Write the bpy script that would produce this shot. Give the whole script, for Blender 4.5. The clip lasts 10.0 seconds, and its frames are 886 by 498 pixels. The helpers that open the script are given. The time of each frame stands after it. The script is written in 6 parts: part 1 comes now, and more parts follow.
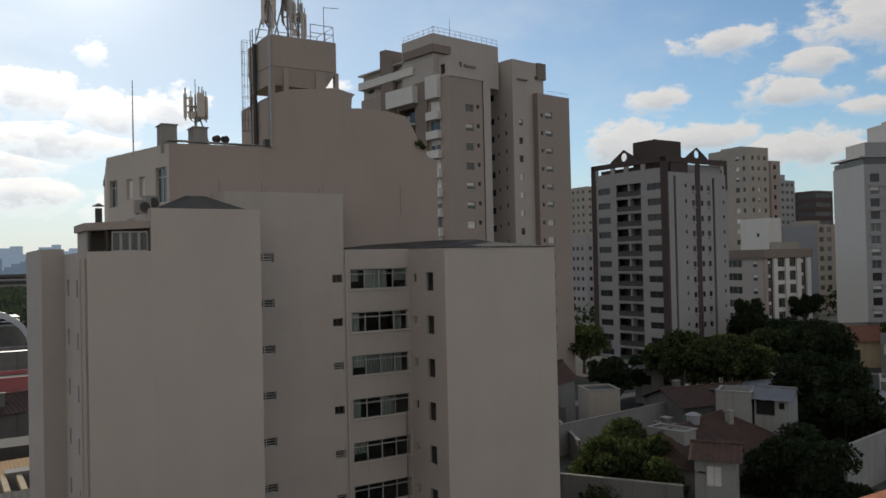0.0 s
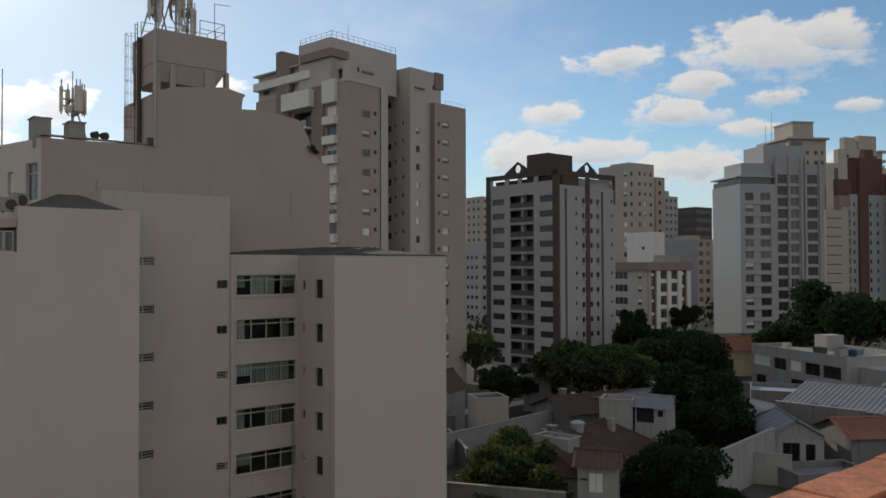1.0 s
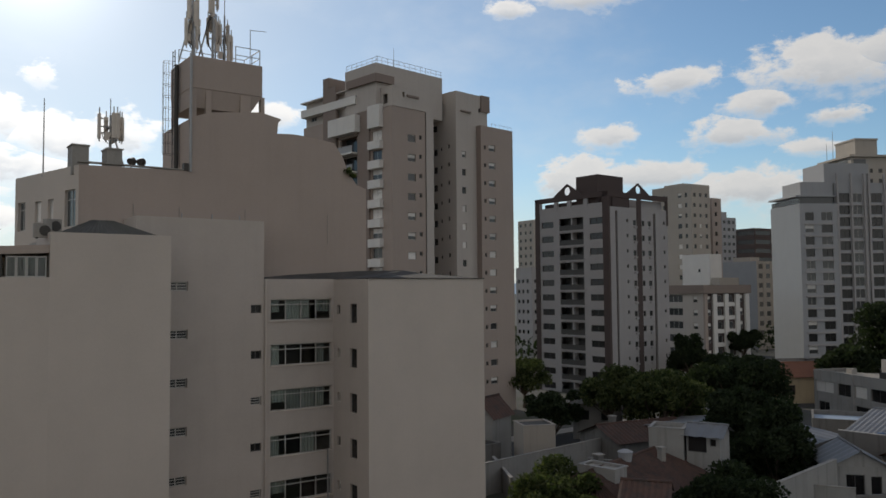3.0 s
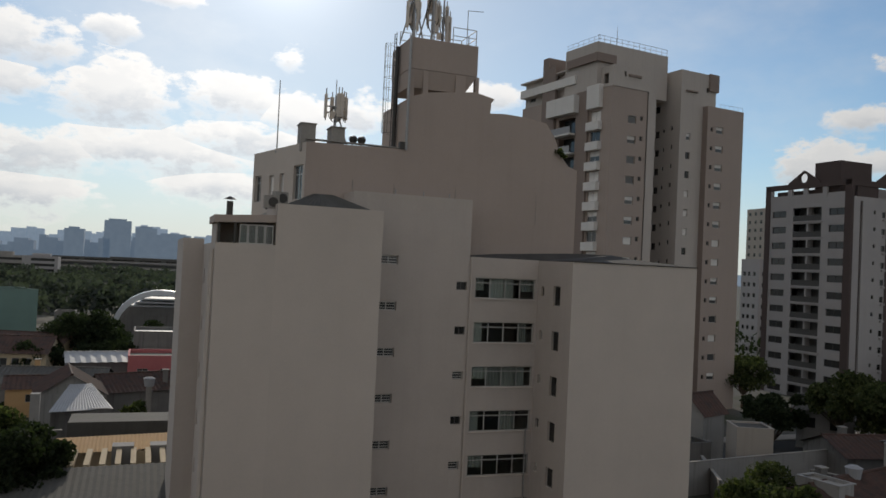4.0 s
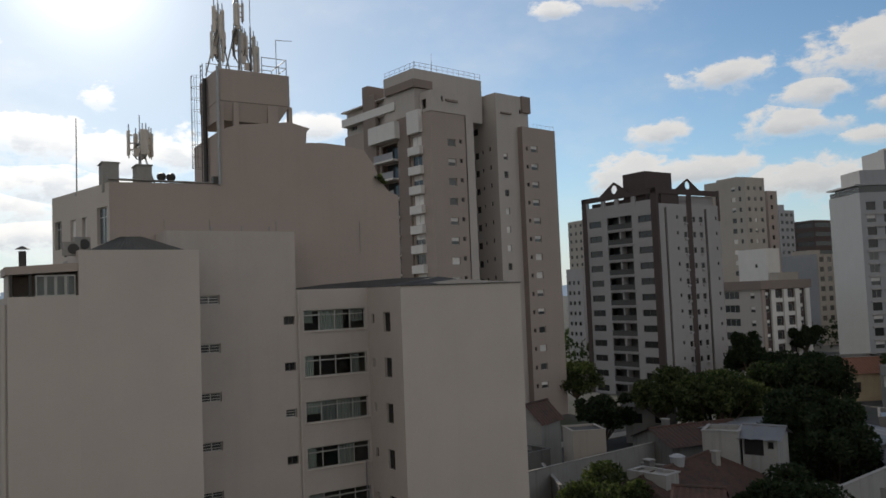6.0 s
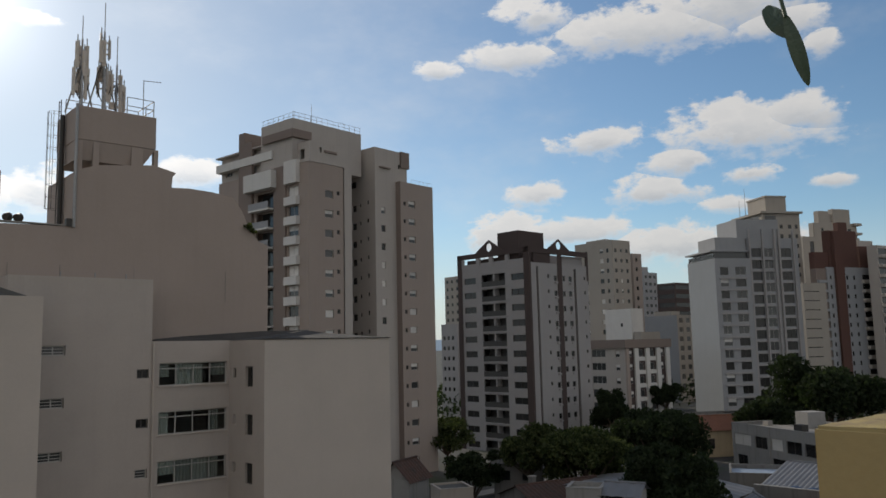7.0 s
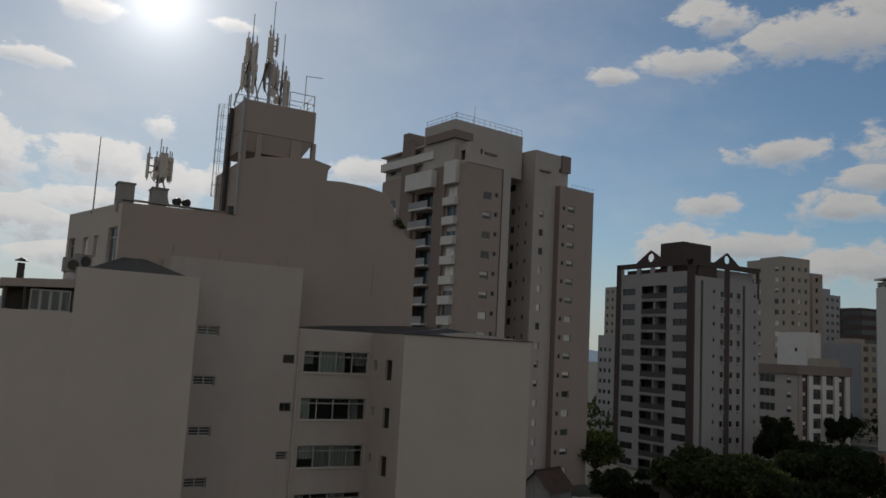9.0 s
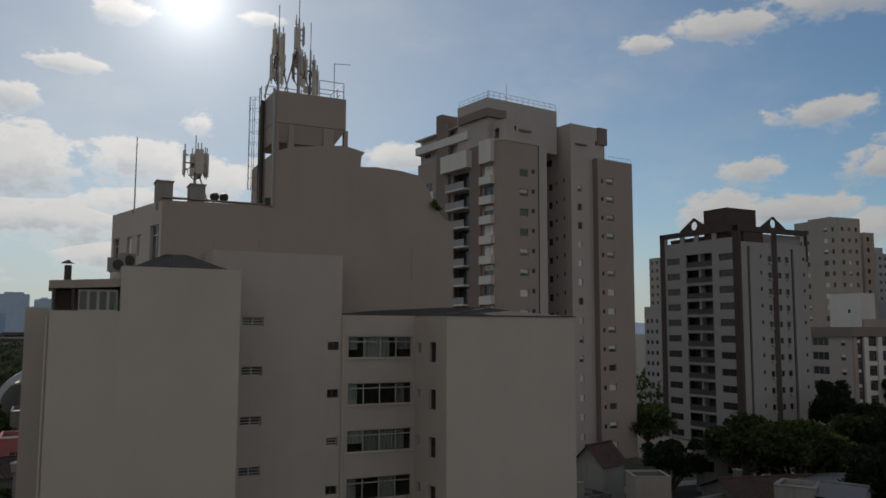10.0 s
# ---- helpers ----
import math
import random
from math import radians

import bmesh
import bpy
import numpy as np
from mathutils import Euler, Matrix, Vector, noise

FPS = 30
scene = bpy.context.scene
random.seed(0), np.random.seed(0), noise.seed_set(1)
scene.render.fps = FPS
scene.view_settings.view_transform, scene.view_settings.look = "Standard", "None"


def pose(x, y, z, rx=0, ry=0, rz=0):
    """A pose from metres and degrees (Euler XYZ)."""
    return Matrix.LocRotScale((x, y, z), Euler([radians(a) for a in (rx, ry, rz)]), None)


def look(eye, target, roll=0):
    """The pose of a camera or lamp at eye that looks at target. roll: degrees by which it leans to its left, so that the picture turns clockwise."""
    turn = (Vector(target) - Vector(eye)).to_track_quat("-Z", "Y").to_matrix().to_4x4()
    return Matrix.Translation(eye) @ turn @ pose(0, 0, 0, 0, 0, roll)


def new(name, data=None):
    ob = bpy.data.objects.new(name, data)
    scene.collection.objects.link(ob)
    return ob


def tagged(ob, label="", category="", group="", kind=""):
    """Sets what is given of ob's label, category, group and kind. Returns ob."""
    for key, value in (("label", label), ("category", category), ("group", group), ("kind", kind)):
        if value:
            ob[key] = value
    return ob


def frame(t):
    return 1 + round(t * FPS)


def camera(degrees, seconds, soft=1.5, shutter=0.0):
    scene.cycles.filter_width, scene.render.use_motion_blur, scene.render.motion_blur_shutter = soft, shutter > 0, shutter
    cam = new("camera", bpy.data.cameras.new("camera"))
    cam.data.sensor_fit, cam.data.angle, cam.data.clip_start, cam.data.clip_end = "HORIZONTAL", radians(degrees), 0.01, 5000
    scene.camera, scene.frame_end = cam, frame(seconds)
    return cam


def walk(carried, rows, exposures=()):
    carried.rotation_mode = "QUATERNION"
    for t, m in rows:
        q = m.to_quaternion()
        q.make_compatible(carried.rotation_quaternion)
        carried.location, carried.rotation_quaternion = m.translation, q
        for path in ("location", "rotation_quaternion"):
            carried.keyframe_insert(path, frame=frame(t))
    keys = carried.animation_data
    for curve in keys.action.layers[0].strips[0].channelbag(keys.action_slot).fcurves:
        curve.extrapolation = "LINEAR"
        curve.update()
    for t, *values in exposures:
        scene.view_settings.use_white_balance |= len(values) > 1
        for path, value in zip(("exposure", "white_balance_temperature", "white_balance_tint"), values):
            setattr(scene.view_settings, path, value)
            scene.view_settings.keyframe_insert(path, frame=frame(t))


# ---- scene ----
cam = camera(58.05, 10.0, soft=1.6)
PATH = [
    (0, (-26.709, -41.927, 18.709), (-25.637, -40.238, 18.738), -1.3),
    (0.5, (-26.48, -41.885, 18.751), (-25.257, -40.303, 18.796), 0.6),
    (1, (-26.242, -41.837, 18.787), (-24.961, -40.301, 18.83), -0.2),
    (1.5, (-25.895, -41.861, 18.815), (-24.601, -40.337, 18.87), -1.8),
    (2, (-25.478, -41.887, 18.814), (-24.179, -40.368, 18.896), -1.2),
    (2.5, (-25.08, -41.815, 18.796), (-23.782, -40.296, 18.885), -1.0),
    (3, (-24.618, -41.744, 18.72), (-23.447, -40.126, 18.825), -0.5),
    (3.2, (-24.482, -41.729, 18.708), (-23.467, -40.008, 18.81), 0.3),
    (4.5, (-23.404, -41.629, 18.774), (-22.747, -39.74, 18.81), 2.3),
    (5, (-23.272, -41.669, 18.785), (-22.589, -39.789, 18.79), -1.0),
    (5.5, (-23.211, -41.584, 18.745), (-22.305, -39.802, 18.743), -2.3),
    (6, (-22.96, -41.532, 18.756), (-21.899, -39.841, 18.876), -2.3),
    (7.5, (-21.963, -41.446, 18.892), (-20.621, -39.985, 19.15), -1.1),
    (8, (-21.572, -41.33, 18.809), (-20.321, -39.792, 19.072), 0.3),
    (8.5, (-21.135, -41.22, 18.782), (-19.967, -39.619, 19.053), 4.0),
    (9, (-20.761, -41.152, 18.748), (-19.794, -39.419, 18.998), 3.1),
    (9.5, (-20.531, -41.144, 18.736), (-19.706, -39.333, 18.943), 1.4),
    (10, (-20.533, -41.119, 18.704), (-19.653, -39.335, 18.905), 0.2),
]
EXPO = [(0.0, -0.12), (0.5, -0.16), (1.0, -0.05), (3.0, -0.12), (4.5, -0.24), (6.0, -0.1), (7.5, -0.29), (8.0, -0.49), (8.5, -0.61), (9.0, -0.79), (9.5, -0.85), (10.0, -0.75)]
walk(cam, [(t, look(eye, target, roll)) for t, eye, target, roll in PATH], EXPO)

# ---- sky and sun ----
SUN_AZ, SUN_EL = 8.1, 22.2
sun_dir = Vector((math.sin(radians(SUN_AZ)) * math.cos(radians(SUN_EL)),
                  math.cos(radians(SUN_AZ)) * math.cos(radians(SUN_EL)), math.sin(radians(SUN_EL))))
sun = new("sun", bpy.data.lights.new("sun", "SUN"))
sun.data.energy, sun.data.angle, sun.data.color = 2.6, radians(0.6), (1.0, 0.9, 0.76)
sun.rotation_euler = sun_dir.to_track_quat("Z", "Y").to_euler()

world = bpy.data.worlds.new("world")
scene.world = world
world.use_nodes = True
WT = world.node_tree
WT.nodes.clear()


class Net:
    """Short-hand for building node trees."""

    def __init__(self, tree):
        self.tree = tree

    def node(self, kind, **props):
        n = self.tree.nodes.new(kind)
        for k, v in props.items():
            if k == "op":
                n.operation = v
            elif k == "blend":
                n.blend_type = v
        return n

    def set(self, socket, value):
        if isinstance(value, bpy.types.NodeSocket):
            self.tree.links.new(value, socket)
        else:
            socket.default_value = value

    def math(self, op, a, b=0.0, c=0.0, clamp=False):
        n = self.node("ShaderNodeMath", op=op)
        n.use_clamp = clamp
        for s, v in zip(n.inputs, (a, b, c)):
            self.set(s, v)
        return n.outputs[0]

    def vec(self, op, a, b=(0, 0, 0)):
        n = self.node("ShaderNodeVectorMath", op=op)
        self.set(n.inputs[0], a)
        self.set(n.inputs[1], b)
        return n.outputs["Value"] if op in ("DOT_PRODUCT", "LENGTH") else n.outputs[0]

    def mix(self, f, a, b, blend="MIX"):
        n = self.node("ShaderNodeMix")
        n.data_type, n.blend_type = "RGBA", blend
        self.set(n.inputs[0], f)
        self.set(n.inputs[6], a)
        self.set(n.inputs[7], b)
        return n.outputs[2]

    def smooth(self, v, lo, hi, a=0.0, b=1.0):
        n = self.node("ShaderNodeMapRange")
        n.interpolation_type = "SMOOTHSTEP"
        for s, x in zip(n.inputs, (v, lo, hi, a, b)):
            self.set(s, x)
        return n.outputs[0]

    def noise(self, vector, scale, detail=4.0, rough=0.55):
        n = self.node("ShaderNodeTexNoise")
        self.set(n.inputs["Vector"], vector)
        n.inputs["Scale"].default_value = scale
        n.inputs["Detail"].default_value = detail
        n.inputs["Roughness"].default_value = rough
        return n.outputs["Fac"]


def toward(az, el):
    a, e = radians(az), radians(el)
    return Vector((math.sin(a) * math.cos(e), math.cos(a) * math.cos(e), math.sin(e)))


# Fair-weather clouds: azimuth, elevation, half width, half height in degrees.
CLOUDS_EAST = [
    (62.3, 13.9, 5.6, 2.2), (65.6, 14.6, 3.7, 1.4), (58.4, 12.2, 2.4, 1.1), (52.7, 14.0, 2.9, 1.0), (48.0, 10.5, 2.1, 1.1), (56.1, 10.3, 3.4, 1.0),
    (62.5, 11.0, 2.0, 0.75), (67.4, 10.1, 1.5, 0.5), (61.6, 9.0, 2.5, 0.65), (50.6, 7.9, 3.8, 1.0), (45.4, 7.6, 3.3, 1.8), (57.5, 6.5, 4.6, 1.6), (63.5, 6.6, 3.4, 1.2),
    (48.6, 22.8, 2.4, 1.4), (56.0, 21.3, 8.0, 1.7), (62.5, 22.3, 6.4, 2.2), (46.5, 20.3, 3.3, 1.1), (67.5, 18.9, 1.1, 0.9), (40.8, 19.5, 1.6, 0.7), (65.0, 20.6, 3.6, 1.3),
]
CLOUDS_WEST = [
    (-8.6, 13.0, 4.5, 2.2), (-9.3, 10.6, 3.8, 1.6), (-2.0, 10.2, 5.4, 2.2), (4.4, 10.9, 4.6, 1.9), (0.0, 6.8, 8.0, 1.7), (-7.0, 6.2, 6.1, 2.0), (-8.1, 3.6, 6.1, 1.6),
    (9.8, 10.0, 3.4, 1.7), (13.8, 10.4, 2.6, 1.5), (23.4, 12.2, 2.4, 1.2), (8.8, 13.8, 1.6, 1.0), (-2.9, 14.6, 2.2, 0.9), (4.5, 4.8, 4.5, 1.3),
    (3.4, 20.7, 2.2, 0.7), (0.1, 17.0, 2.8, 0.7), (13.2, 21.2, 1.6, 0.5), (6.0, 8.2, 6.0, 1.6), (-22.0, 11.0, 9.0, 3.0), (-38.0, 16.0, 12.0, 4.0), (20.0, 4.0, 12.0, 1.6),
]


def build_sky():
    k = Net(WT)
    out = k.node("ShaderNodeOutputWorld")
    bg = k.node("ShaderNodeBackground")
    sky = k.node("ShaderNodeTexSky")
    sky.sky_type = "NISHITA"
    sky.sun_disc = False
    sky.sun_elevation, sky.sun_rotation = radians(SUN_EL), radians(SUN_AZ)
    sky.air_density, sky.dust_density, sky.ozone_density = 1.0, 0.15, 1.4
    d = k.node("ShaderNodeTexCoord").outputs["Generated"]
    d = k.vec("NORMALIZE", d)
    wide = k.node("ShaderNodeMapping")
    wide.inputs["Scale"].default_value = (1, 1, 1.9)
    k.set(wide.inputs["Vector"], d)
    n1 = k.noise(wide.outputs[0], 13.0, 8.0, 0.6)
    n2 = k.noise(wide.outputs[0], 46.0, 6.0, 0.62)
    rough = k.math("ADD", k.math("MULTIPLY", k.math("SUBTRACT", n1, 0.5), 2.1), k.math("MULTIPLY", k.math("SUBTRACT", n2, 0.5), 1.1))
    cover, lift = None, None
    for az, el, w, h in CLOUDS_EAST + CLOUDS_WEST:
        c = toward(az, el)
        r = Vector((c.y, -c.x, 0)).normalized()
        u = r.cross(c)
        a = k.math("DIVIDE", k.vec("DOT_PRODUCT", d, tuple(r)), math.sin(radians(w)) * 1.05)
        b = k.math("DIVIDE", k.math("SUBTRACT", k.vec("DOT_PRODUCT", d, tuple(u)), 0.0), math.sin(radians(h)) * 1.1)
        q = k.math("SUBTRACT", 1.0, k.math("SQRT", k.math("ADD", k.math("MULTIPLY", a, a), k.math("MULTIPLY", b, b))))
        # only on this side of the sky
        q = k.math("SUBTRACT", q, k.math("MULTIPLY", k.math("LESS_THAN", k.vec("DOT_PRODUCT", d, tuple(c)), 0.2), 9.0))
        if cover is None:
            cover, lift = q, b
        else:
            lift = k.math("ADD", lift, k.math("MULTIPLY", k.math("SUBTRACT", b, lift), k.math("GREATER_THAN", q, cover)))
            cover = k.math("MAXIMUM", cover, q)
    # broken cloud added over the unseen sky, whitening the light on near walls
    unseen_cloud = k.math("ADD", k.math("MULTIPLY", k.math("SUBTRACT", k.noise(wide.outputs[0], 2.6, 5.0, 0.55), 0.42), 5.0), k.smooth(k.vec("DOT_PRODUCT", d, tuple(toward(28, 12))), 0.25, 0.72, 0.0, -4.0))
    cover = k.math("MAXIMUM", cover, unseen_cloud)
    thick = k.math("ADD", cover, k.math("MULTIPLY", rough, 1.25))
    # crisp heaped tops, ragged soft undersides
    soft = k.smooth(lift, 0.3, -0.6, 0.42, 1.0)
    mask = k.smooth(thick, -0.08, soft)
    # thin veil and low haze
    z = k.node("ShaderNodeSeparateXYZ")
    k.set(z.inputs[0], d)
    veil = k.math("MULTIPLY", k.smooth(k.noise(wide.outputs[0], 3.2, 6.0, 0.6), 0.46, 0.78), 0.28)
    low = k.smooth(z.outputs[2], 0.17, -0.02)
    near_sun = k.math("MAXIMUM", k.vec("DOT_PRODUCT", d, tuple(sun_dir)), 0.0)
    aureole = k.math("ADD", k.math("MULTIPLY", k.math("POWER", near_sun, 30.0), AUREOLE[0]),
                     k.math("ADD", k.math("MULTIPLY", k.math("POWER", near_sun, 260.0), AUREOLE[1]), k.math("MULTIPLY", k.math("POWER", near_sun, 1300.0), AUREOLE[2])))
    clear = k.mix(1.0, sky.outputs[0], (SKY_TINT[0], SKY_TINT[1], SKY_TINT[2], 1), "MULTIPLY")
    hazy = k.mix(k.math("MULTIPLY", low, 0.78), clear, (HAZE[0], HAZE[1], HAZE[2], 1))
    # bright thin rims and tops, greyer undersides and cores, strongest towards the sun
    under = k.smooth(k.math("ADD", lift, k.math("MULTIPLY", k.math("SUBTRACT", n1, 0.5), 2.4)), 0.55, -0.55)
    core = k.math("MULTIPLY", k.smooth(thick, 0.15, 0.85), k.math("ADD", 0.25, k.math("MULTIPLY", under, 0.75)))
    depth = k.math("ADD", 0.75, k.math("MULTIPLY", k.math("POWER", near_sun, 6.0), 0.6), clamp=True)
    cloud_col = k.mix(k.math("MULTIPLY", core, depth), (CLOUD[0], CLOUD[1], CLOUD[2], 1), (CLOUD[0] * 0.60, CLOUD[1] * 0.655, CLOUD[2] * 0.73, 1))
    bright = k.node("ShaderNodeVectorMath", op="SCALE")
    k.set(bright.inputs[0], cloud_col)
    k.set(bright.inputs["Scale"], k.math("ADD", 1.0, k.math("MULTIPLY", k.math("POWER", near_sun, 7.0), 0.75)))
    cloud_col = bright.outputs[0]
    hazy = k.mix(k.math("MULTIPLY", k.math("POWER", near_sun, 9.0), 0.62), hazy, (HAZE[0] * 1.12, HAZE[1] * 1.12, HAZE[2] * 1.12, 1))
    seen = k.mix(k.math("MAXIMUM", k.math("MULTIPLY", mask, 0.93), veil), hazy, cloud_col)
    glow = k.node("ShaderNodeCombineXYZ")
    for s, f in zip(glow.inputs, (1.0, 0.97, 0.93)):
        k.set(s, k.math("MULTIPLY", aureole, f))
    total = k.vec("ADD", seen, glow.outputs[0])
    k.set(bg.inputs["Color"], total)
    bg.inputs["Strength"].default_value = SKY_STRENGTH
    WT.links.new(bg.outputs[0], out.inputs[0])


SKY_STRENGTH = 0.12
SKY_TINT = (0.72, 0.84, 0.92)
HAZE = (4.9, 5.35, 5.9)
CLOUD = (6.2, 6.0, 5.75)
AUREOLE = (1.0, 4.5, 6.5)
build_sky()


# ---- materials ----
def material(name, colour, rough=0.85, metal=0.0, stain=0.25, grain=0.12, scale=0.35, fine=9.0, bump=0.15, streak=0.0, vary=0.0,
             tint=None, spec=0.3):
    """A weathered surface: large stains, fine grain, rain streaks, and a variation from piece to piece."""
    m = bpy.data.materials.new(name)
    m.use_nodes = True
    k = Net(m.node_tree)
    b = m.node_tree.nodes["Principled BSDF"]
    co = k.node("ShaderNodeTexCoord").outputs["Object"]
    big = k.noise(co, scale, 5.0, 0.6)
    small = k.noise(co, fine, 3.0, 0.6)
    value = k.math("ADD", 1.0, k.math("MULTIPLY", k.math("SUBTRACT", big, 0.5), stain * 2))
    value = k.math("ADD", value, k.math("MULTIPLY", k.math("SUBTRACT", small, 0.5), grain * 2))
    if streak:
        mp = k.node("ShaderNodeMapping")
        mp.inputs["Scale"].default_value = (1.6, 1.6, 0.08)
        k.set(mp.inputs["Vector"], co)
        s = k.smooth(k.noise(mp.outputs[0], 1.4, 4.0, 0.6), 0.48, 0.75)
        value = k.math("SUBTRACT", value, k.math("MULTIPLY", s, streak))
    if vary:
        r = k.node("ShaderNodeObjectInfo").outputs["Random"]
        value = k.math("ADD", value, k.math("MULTIPLY", k.math("SUBTRACT", r, 0.5), vary))
    base = (*colour, 1)
    if tint:
        base = k.mix(k.smooth(k.noise(co, scale * 2.3, 4.0, 0.6), 0.42, 0.7), base, (*tint, 1))
    sc = k.node("ShaderNodeVectorMath", op="SCALE")
    k.set(sc.inputs[0], base if isinstance(base, bpy.types.NodeSocket) else base[:3])
    k.set(sc.inputs["Scale"], value)
    k.set(b.inputs["Base Color"], sc.outputs[0])
    k.set(b.inputs["Roughness"], k.math("ADD", rough, k.math("MULTIPLY", k.math("SUBTRACT", big, 0.5), 0.2), clamp=True))
    b.inputs["Metallic"].default_value = metal
    b.inputs["Specular IOR Level"].default_value = spec
    if bump:
        bn = k.node("ShaderNodeBump")
        bn.inputs["Strength"].default_value = bump
        bn.inputs["Distance"].default_value = 0.03
        k.set(bn.inputs["Height"], small)
        k.set(b.inputs["Normal"], bn.outputs[0])
    return m


def leaf_material(name, colour, tint):
    m = bpy.data.materials.new(name)
    m.use_nodes = True
    k = Net(m.node_tree)
    b = m.node_tree.nodes["Principled BSDF"]
    r = k.node("ShaderNodeNewGeometry").outputs["Random Per Island"]
    co = k.node("ShaderNodeTexCoord").outputs["Object"]
    f = k.math("MULTIPLY", k.math("POWER", r, 1.8), k.math("ADD", 0.35, k.noise(co, 0.6, 3.0)), clamp=True)
    k.set(b.inputs["Base Color"], k.mix(f, (*colour, 1), (*tint, 1)))
    b.inputs["Roughness"].default_value = 0.85
    b.inputs["Specular IOR Level"].default_value = 0.15
    t = k.node("ShaderNodeBsdfTranslucent")
    k.set(t.inputs["Color"], k.mix(f, (colour[0] * 1.6, colour[1] * 1.9, colour[2], 1), (tint[0] * 1.6, tint[1] * 1.9, tint[2], 1)))
    mx = k.node("ShaderNodeMixShader")
    mx.inputs[0].default_value = 0.33
    out = m.node_tree.nodes["Material Output"]
    m.node_tree.links.new(b.outputs[0], mx.inputs[1])
    m.node_tree.links.new(t.outputs[0], mx.inputs[2])
    m.node_tree.links.new(mx.outputs[0], out.inputs[0])
    return m


def pane_material(name, colour, rough=0.08):
    """Opaque dark window glass; the unlit room behind is put into its colour."""
    m = bpy.data.materials.new(name)
    m.use_nodes = True
    k = Net(m.node_tree)
    b = m.node_tree.nodes["Principled BSDF"]
    r = k.node("ShaderNodeObjectInfo").outputs["Random"]
    co = k.node("ShaderNodeTexCoord").outputs["Object"]
    v = k.math("ADD", 0.55, k.math("ADD", k.math("MULTIPLY", r, 0.7), k.math("MULTIPLY", k.noise(co, 1.5, 2.0), 0.4)))
    sc = k.node("ShaderNodeVectorMath", op="SCALE")
    k.set(sc.inputs[0], colour)
    k.set(sc.inputs["Scale"], v)
    k.set(b.inputs["Base Color"], sc.outputs[0])
    b.inputs["Roughness"].default_value = rough
    b.inputs["Specular IOR Level"].default_value = 0.5
    return m


def glass_material(name):
    m = bpy.data.materials.new(name)
    m.use_nodes = True
    k = Net(m.node_tree)
    tree = m.node_tree
    out = tree.nodes["Material Output"]
    tr, gl, mx, fr = (k.node("ShaderNode" + n) for n in ("BsdfTransparent", "BsdfGlossy", "MixShader", "Fresnel"))
    tr.inputs[0].default_value = (0.75, 0.8, 0.8, 1)
    gl.inputs["Roughness"].default_value = 0.03
    fr.inputs[0].default_value = 1.5
    tree.links.new(fr.outputs[0], mx.inputs[0])
    tree.links.new(tr.outputs[0], mx.inputs[1])
    tree.links.new(gl.outputs[0], mx.inputs[2])
    tree.links.new(mx.outputs[0], out.inputs[0])
    return m


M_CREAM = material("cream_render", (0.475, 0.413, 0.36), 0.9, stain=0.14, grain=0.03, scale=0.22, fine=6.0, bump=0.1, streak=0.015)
# the cream again, about a tenth darker, for set-back and side walls
M_CREAM2 = material("darker_cream_render", (0.43, 0.374, 0.33), 0.9, stain=0.14, grain=0.04, scale=0.3, fine=6.0, bump=0.1, streak=0.03)
# raised about a tenth for the sun-flare veil over the tank wall
M_BROWN = material("brown_grey_render", (0.365, 0.297, 0.255), 0.9, stain=0.12, grain=0.04, scale=0.18, fine=5.0, bump=0.12, streak=0.03)
M_ROOFDARK = material("dark_roof_sheet", (0.06, 0.056, 0.053), 0.92, stain=0.4, grain=0.25, scale=0.8, bump=0.3)
M_CONCRETE = material("weathered_concrete", (0.28, 0.26, 0.235), 0.9, stain=0.3, grain=0.15, scale=0.5, streak=0.15, bump=0.3)
M_STEEL = material("galvanised_steel", (0.32, 0.31, 0.30), 0.5, metal=0.6, stain=0.2, grain=0.15, scale=2.0, bump=0.05)
M_DARKSTEEL = material("dark_painted_steel", (0.06, 0.055, 0.05), 0.55, metal=0.3, stain=0.2, scale=2.0, bump=0.05)
# lightened and warmed to stand for the sun's glare around the masts
M_ANTENNA = material("antenna_plastic", (0.56, 0.49, 0.42), 0.5, stain=0.15, scale=1.5, bump=0.03, vary=0.3)
M_FRAME = material("aluminium_frame", (0.42, 0.40, 0.37), 0.45, metal=0.3, stain=0.1, scale=2.0, bump=0.0)
M_DARKFRAME = material("dark_window_frame", (0.06, 0.055, 0.05), 0.5, stain=0.15, scale=2.0, bump=0.0)
M_PANE = pane_material("window_glass", (0.055, 0.056, 0.056))
M_PANEDARK = pane_material("dark_window_glass", (0.018, 0.017, 0.017), 0.15)
M_GLASS = glass_material("clear_glass")
M_SHUTTER = material("pale_roller_shutter", (0.66, 0.63, 0.59), 0.7, stain=0.1, scale=1.5, vary=0.25, bump=0.05)
M_CURTAIN = material("pale_curtain", (0.62, 0.58, 0.52), 0.95, stain=0.15, scale=1.2, vary=0.5, bump=0.05)
M_TOWER = material("taupe_tower_render", (0.345, 0.282, 0.243), 0.9, stain=0.1, grain=0.04, scale=0.15, fine=3.0, bump=0.05, streak=0.05)
M_TOWERPALE = material("pale_taupe_render", (0.43, 0.385, 0.345), 0.9, stain=0.1, grain=0.04, scale=0.15, fine=3.0, bump=0.05, streak=0.06)
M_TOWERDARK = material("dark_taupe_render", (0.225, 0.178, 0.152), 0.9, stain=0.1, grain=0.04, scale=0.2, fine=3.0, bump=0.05)
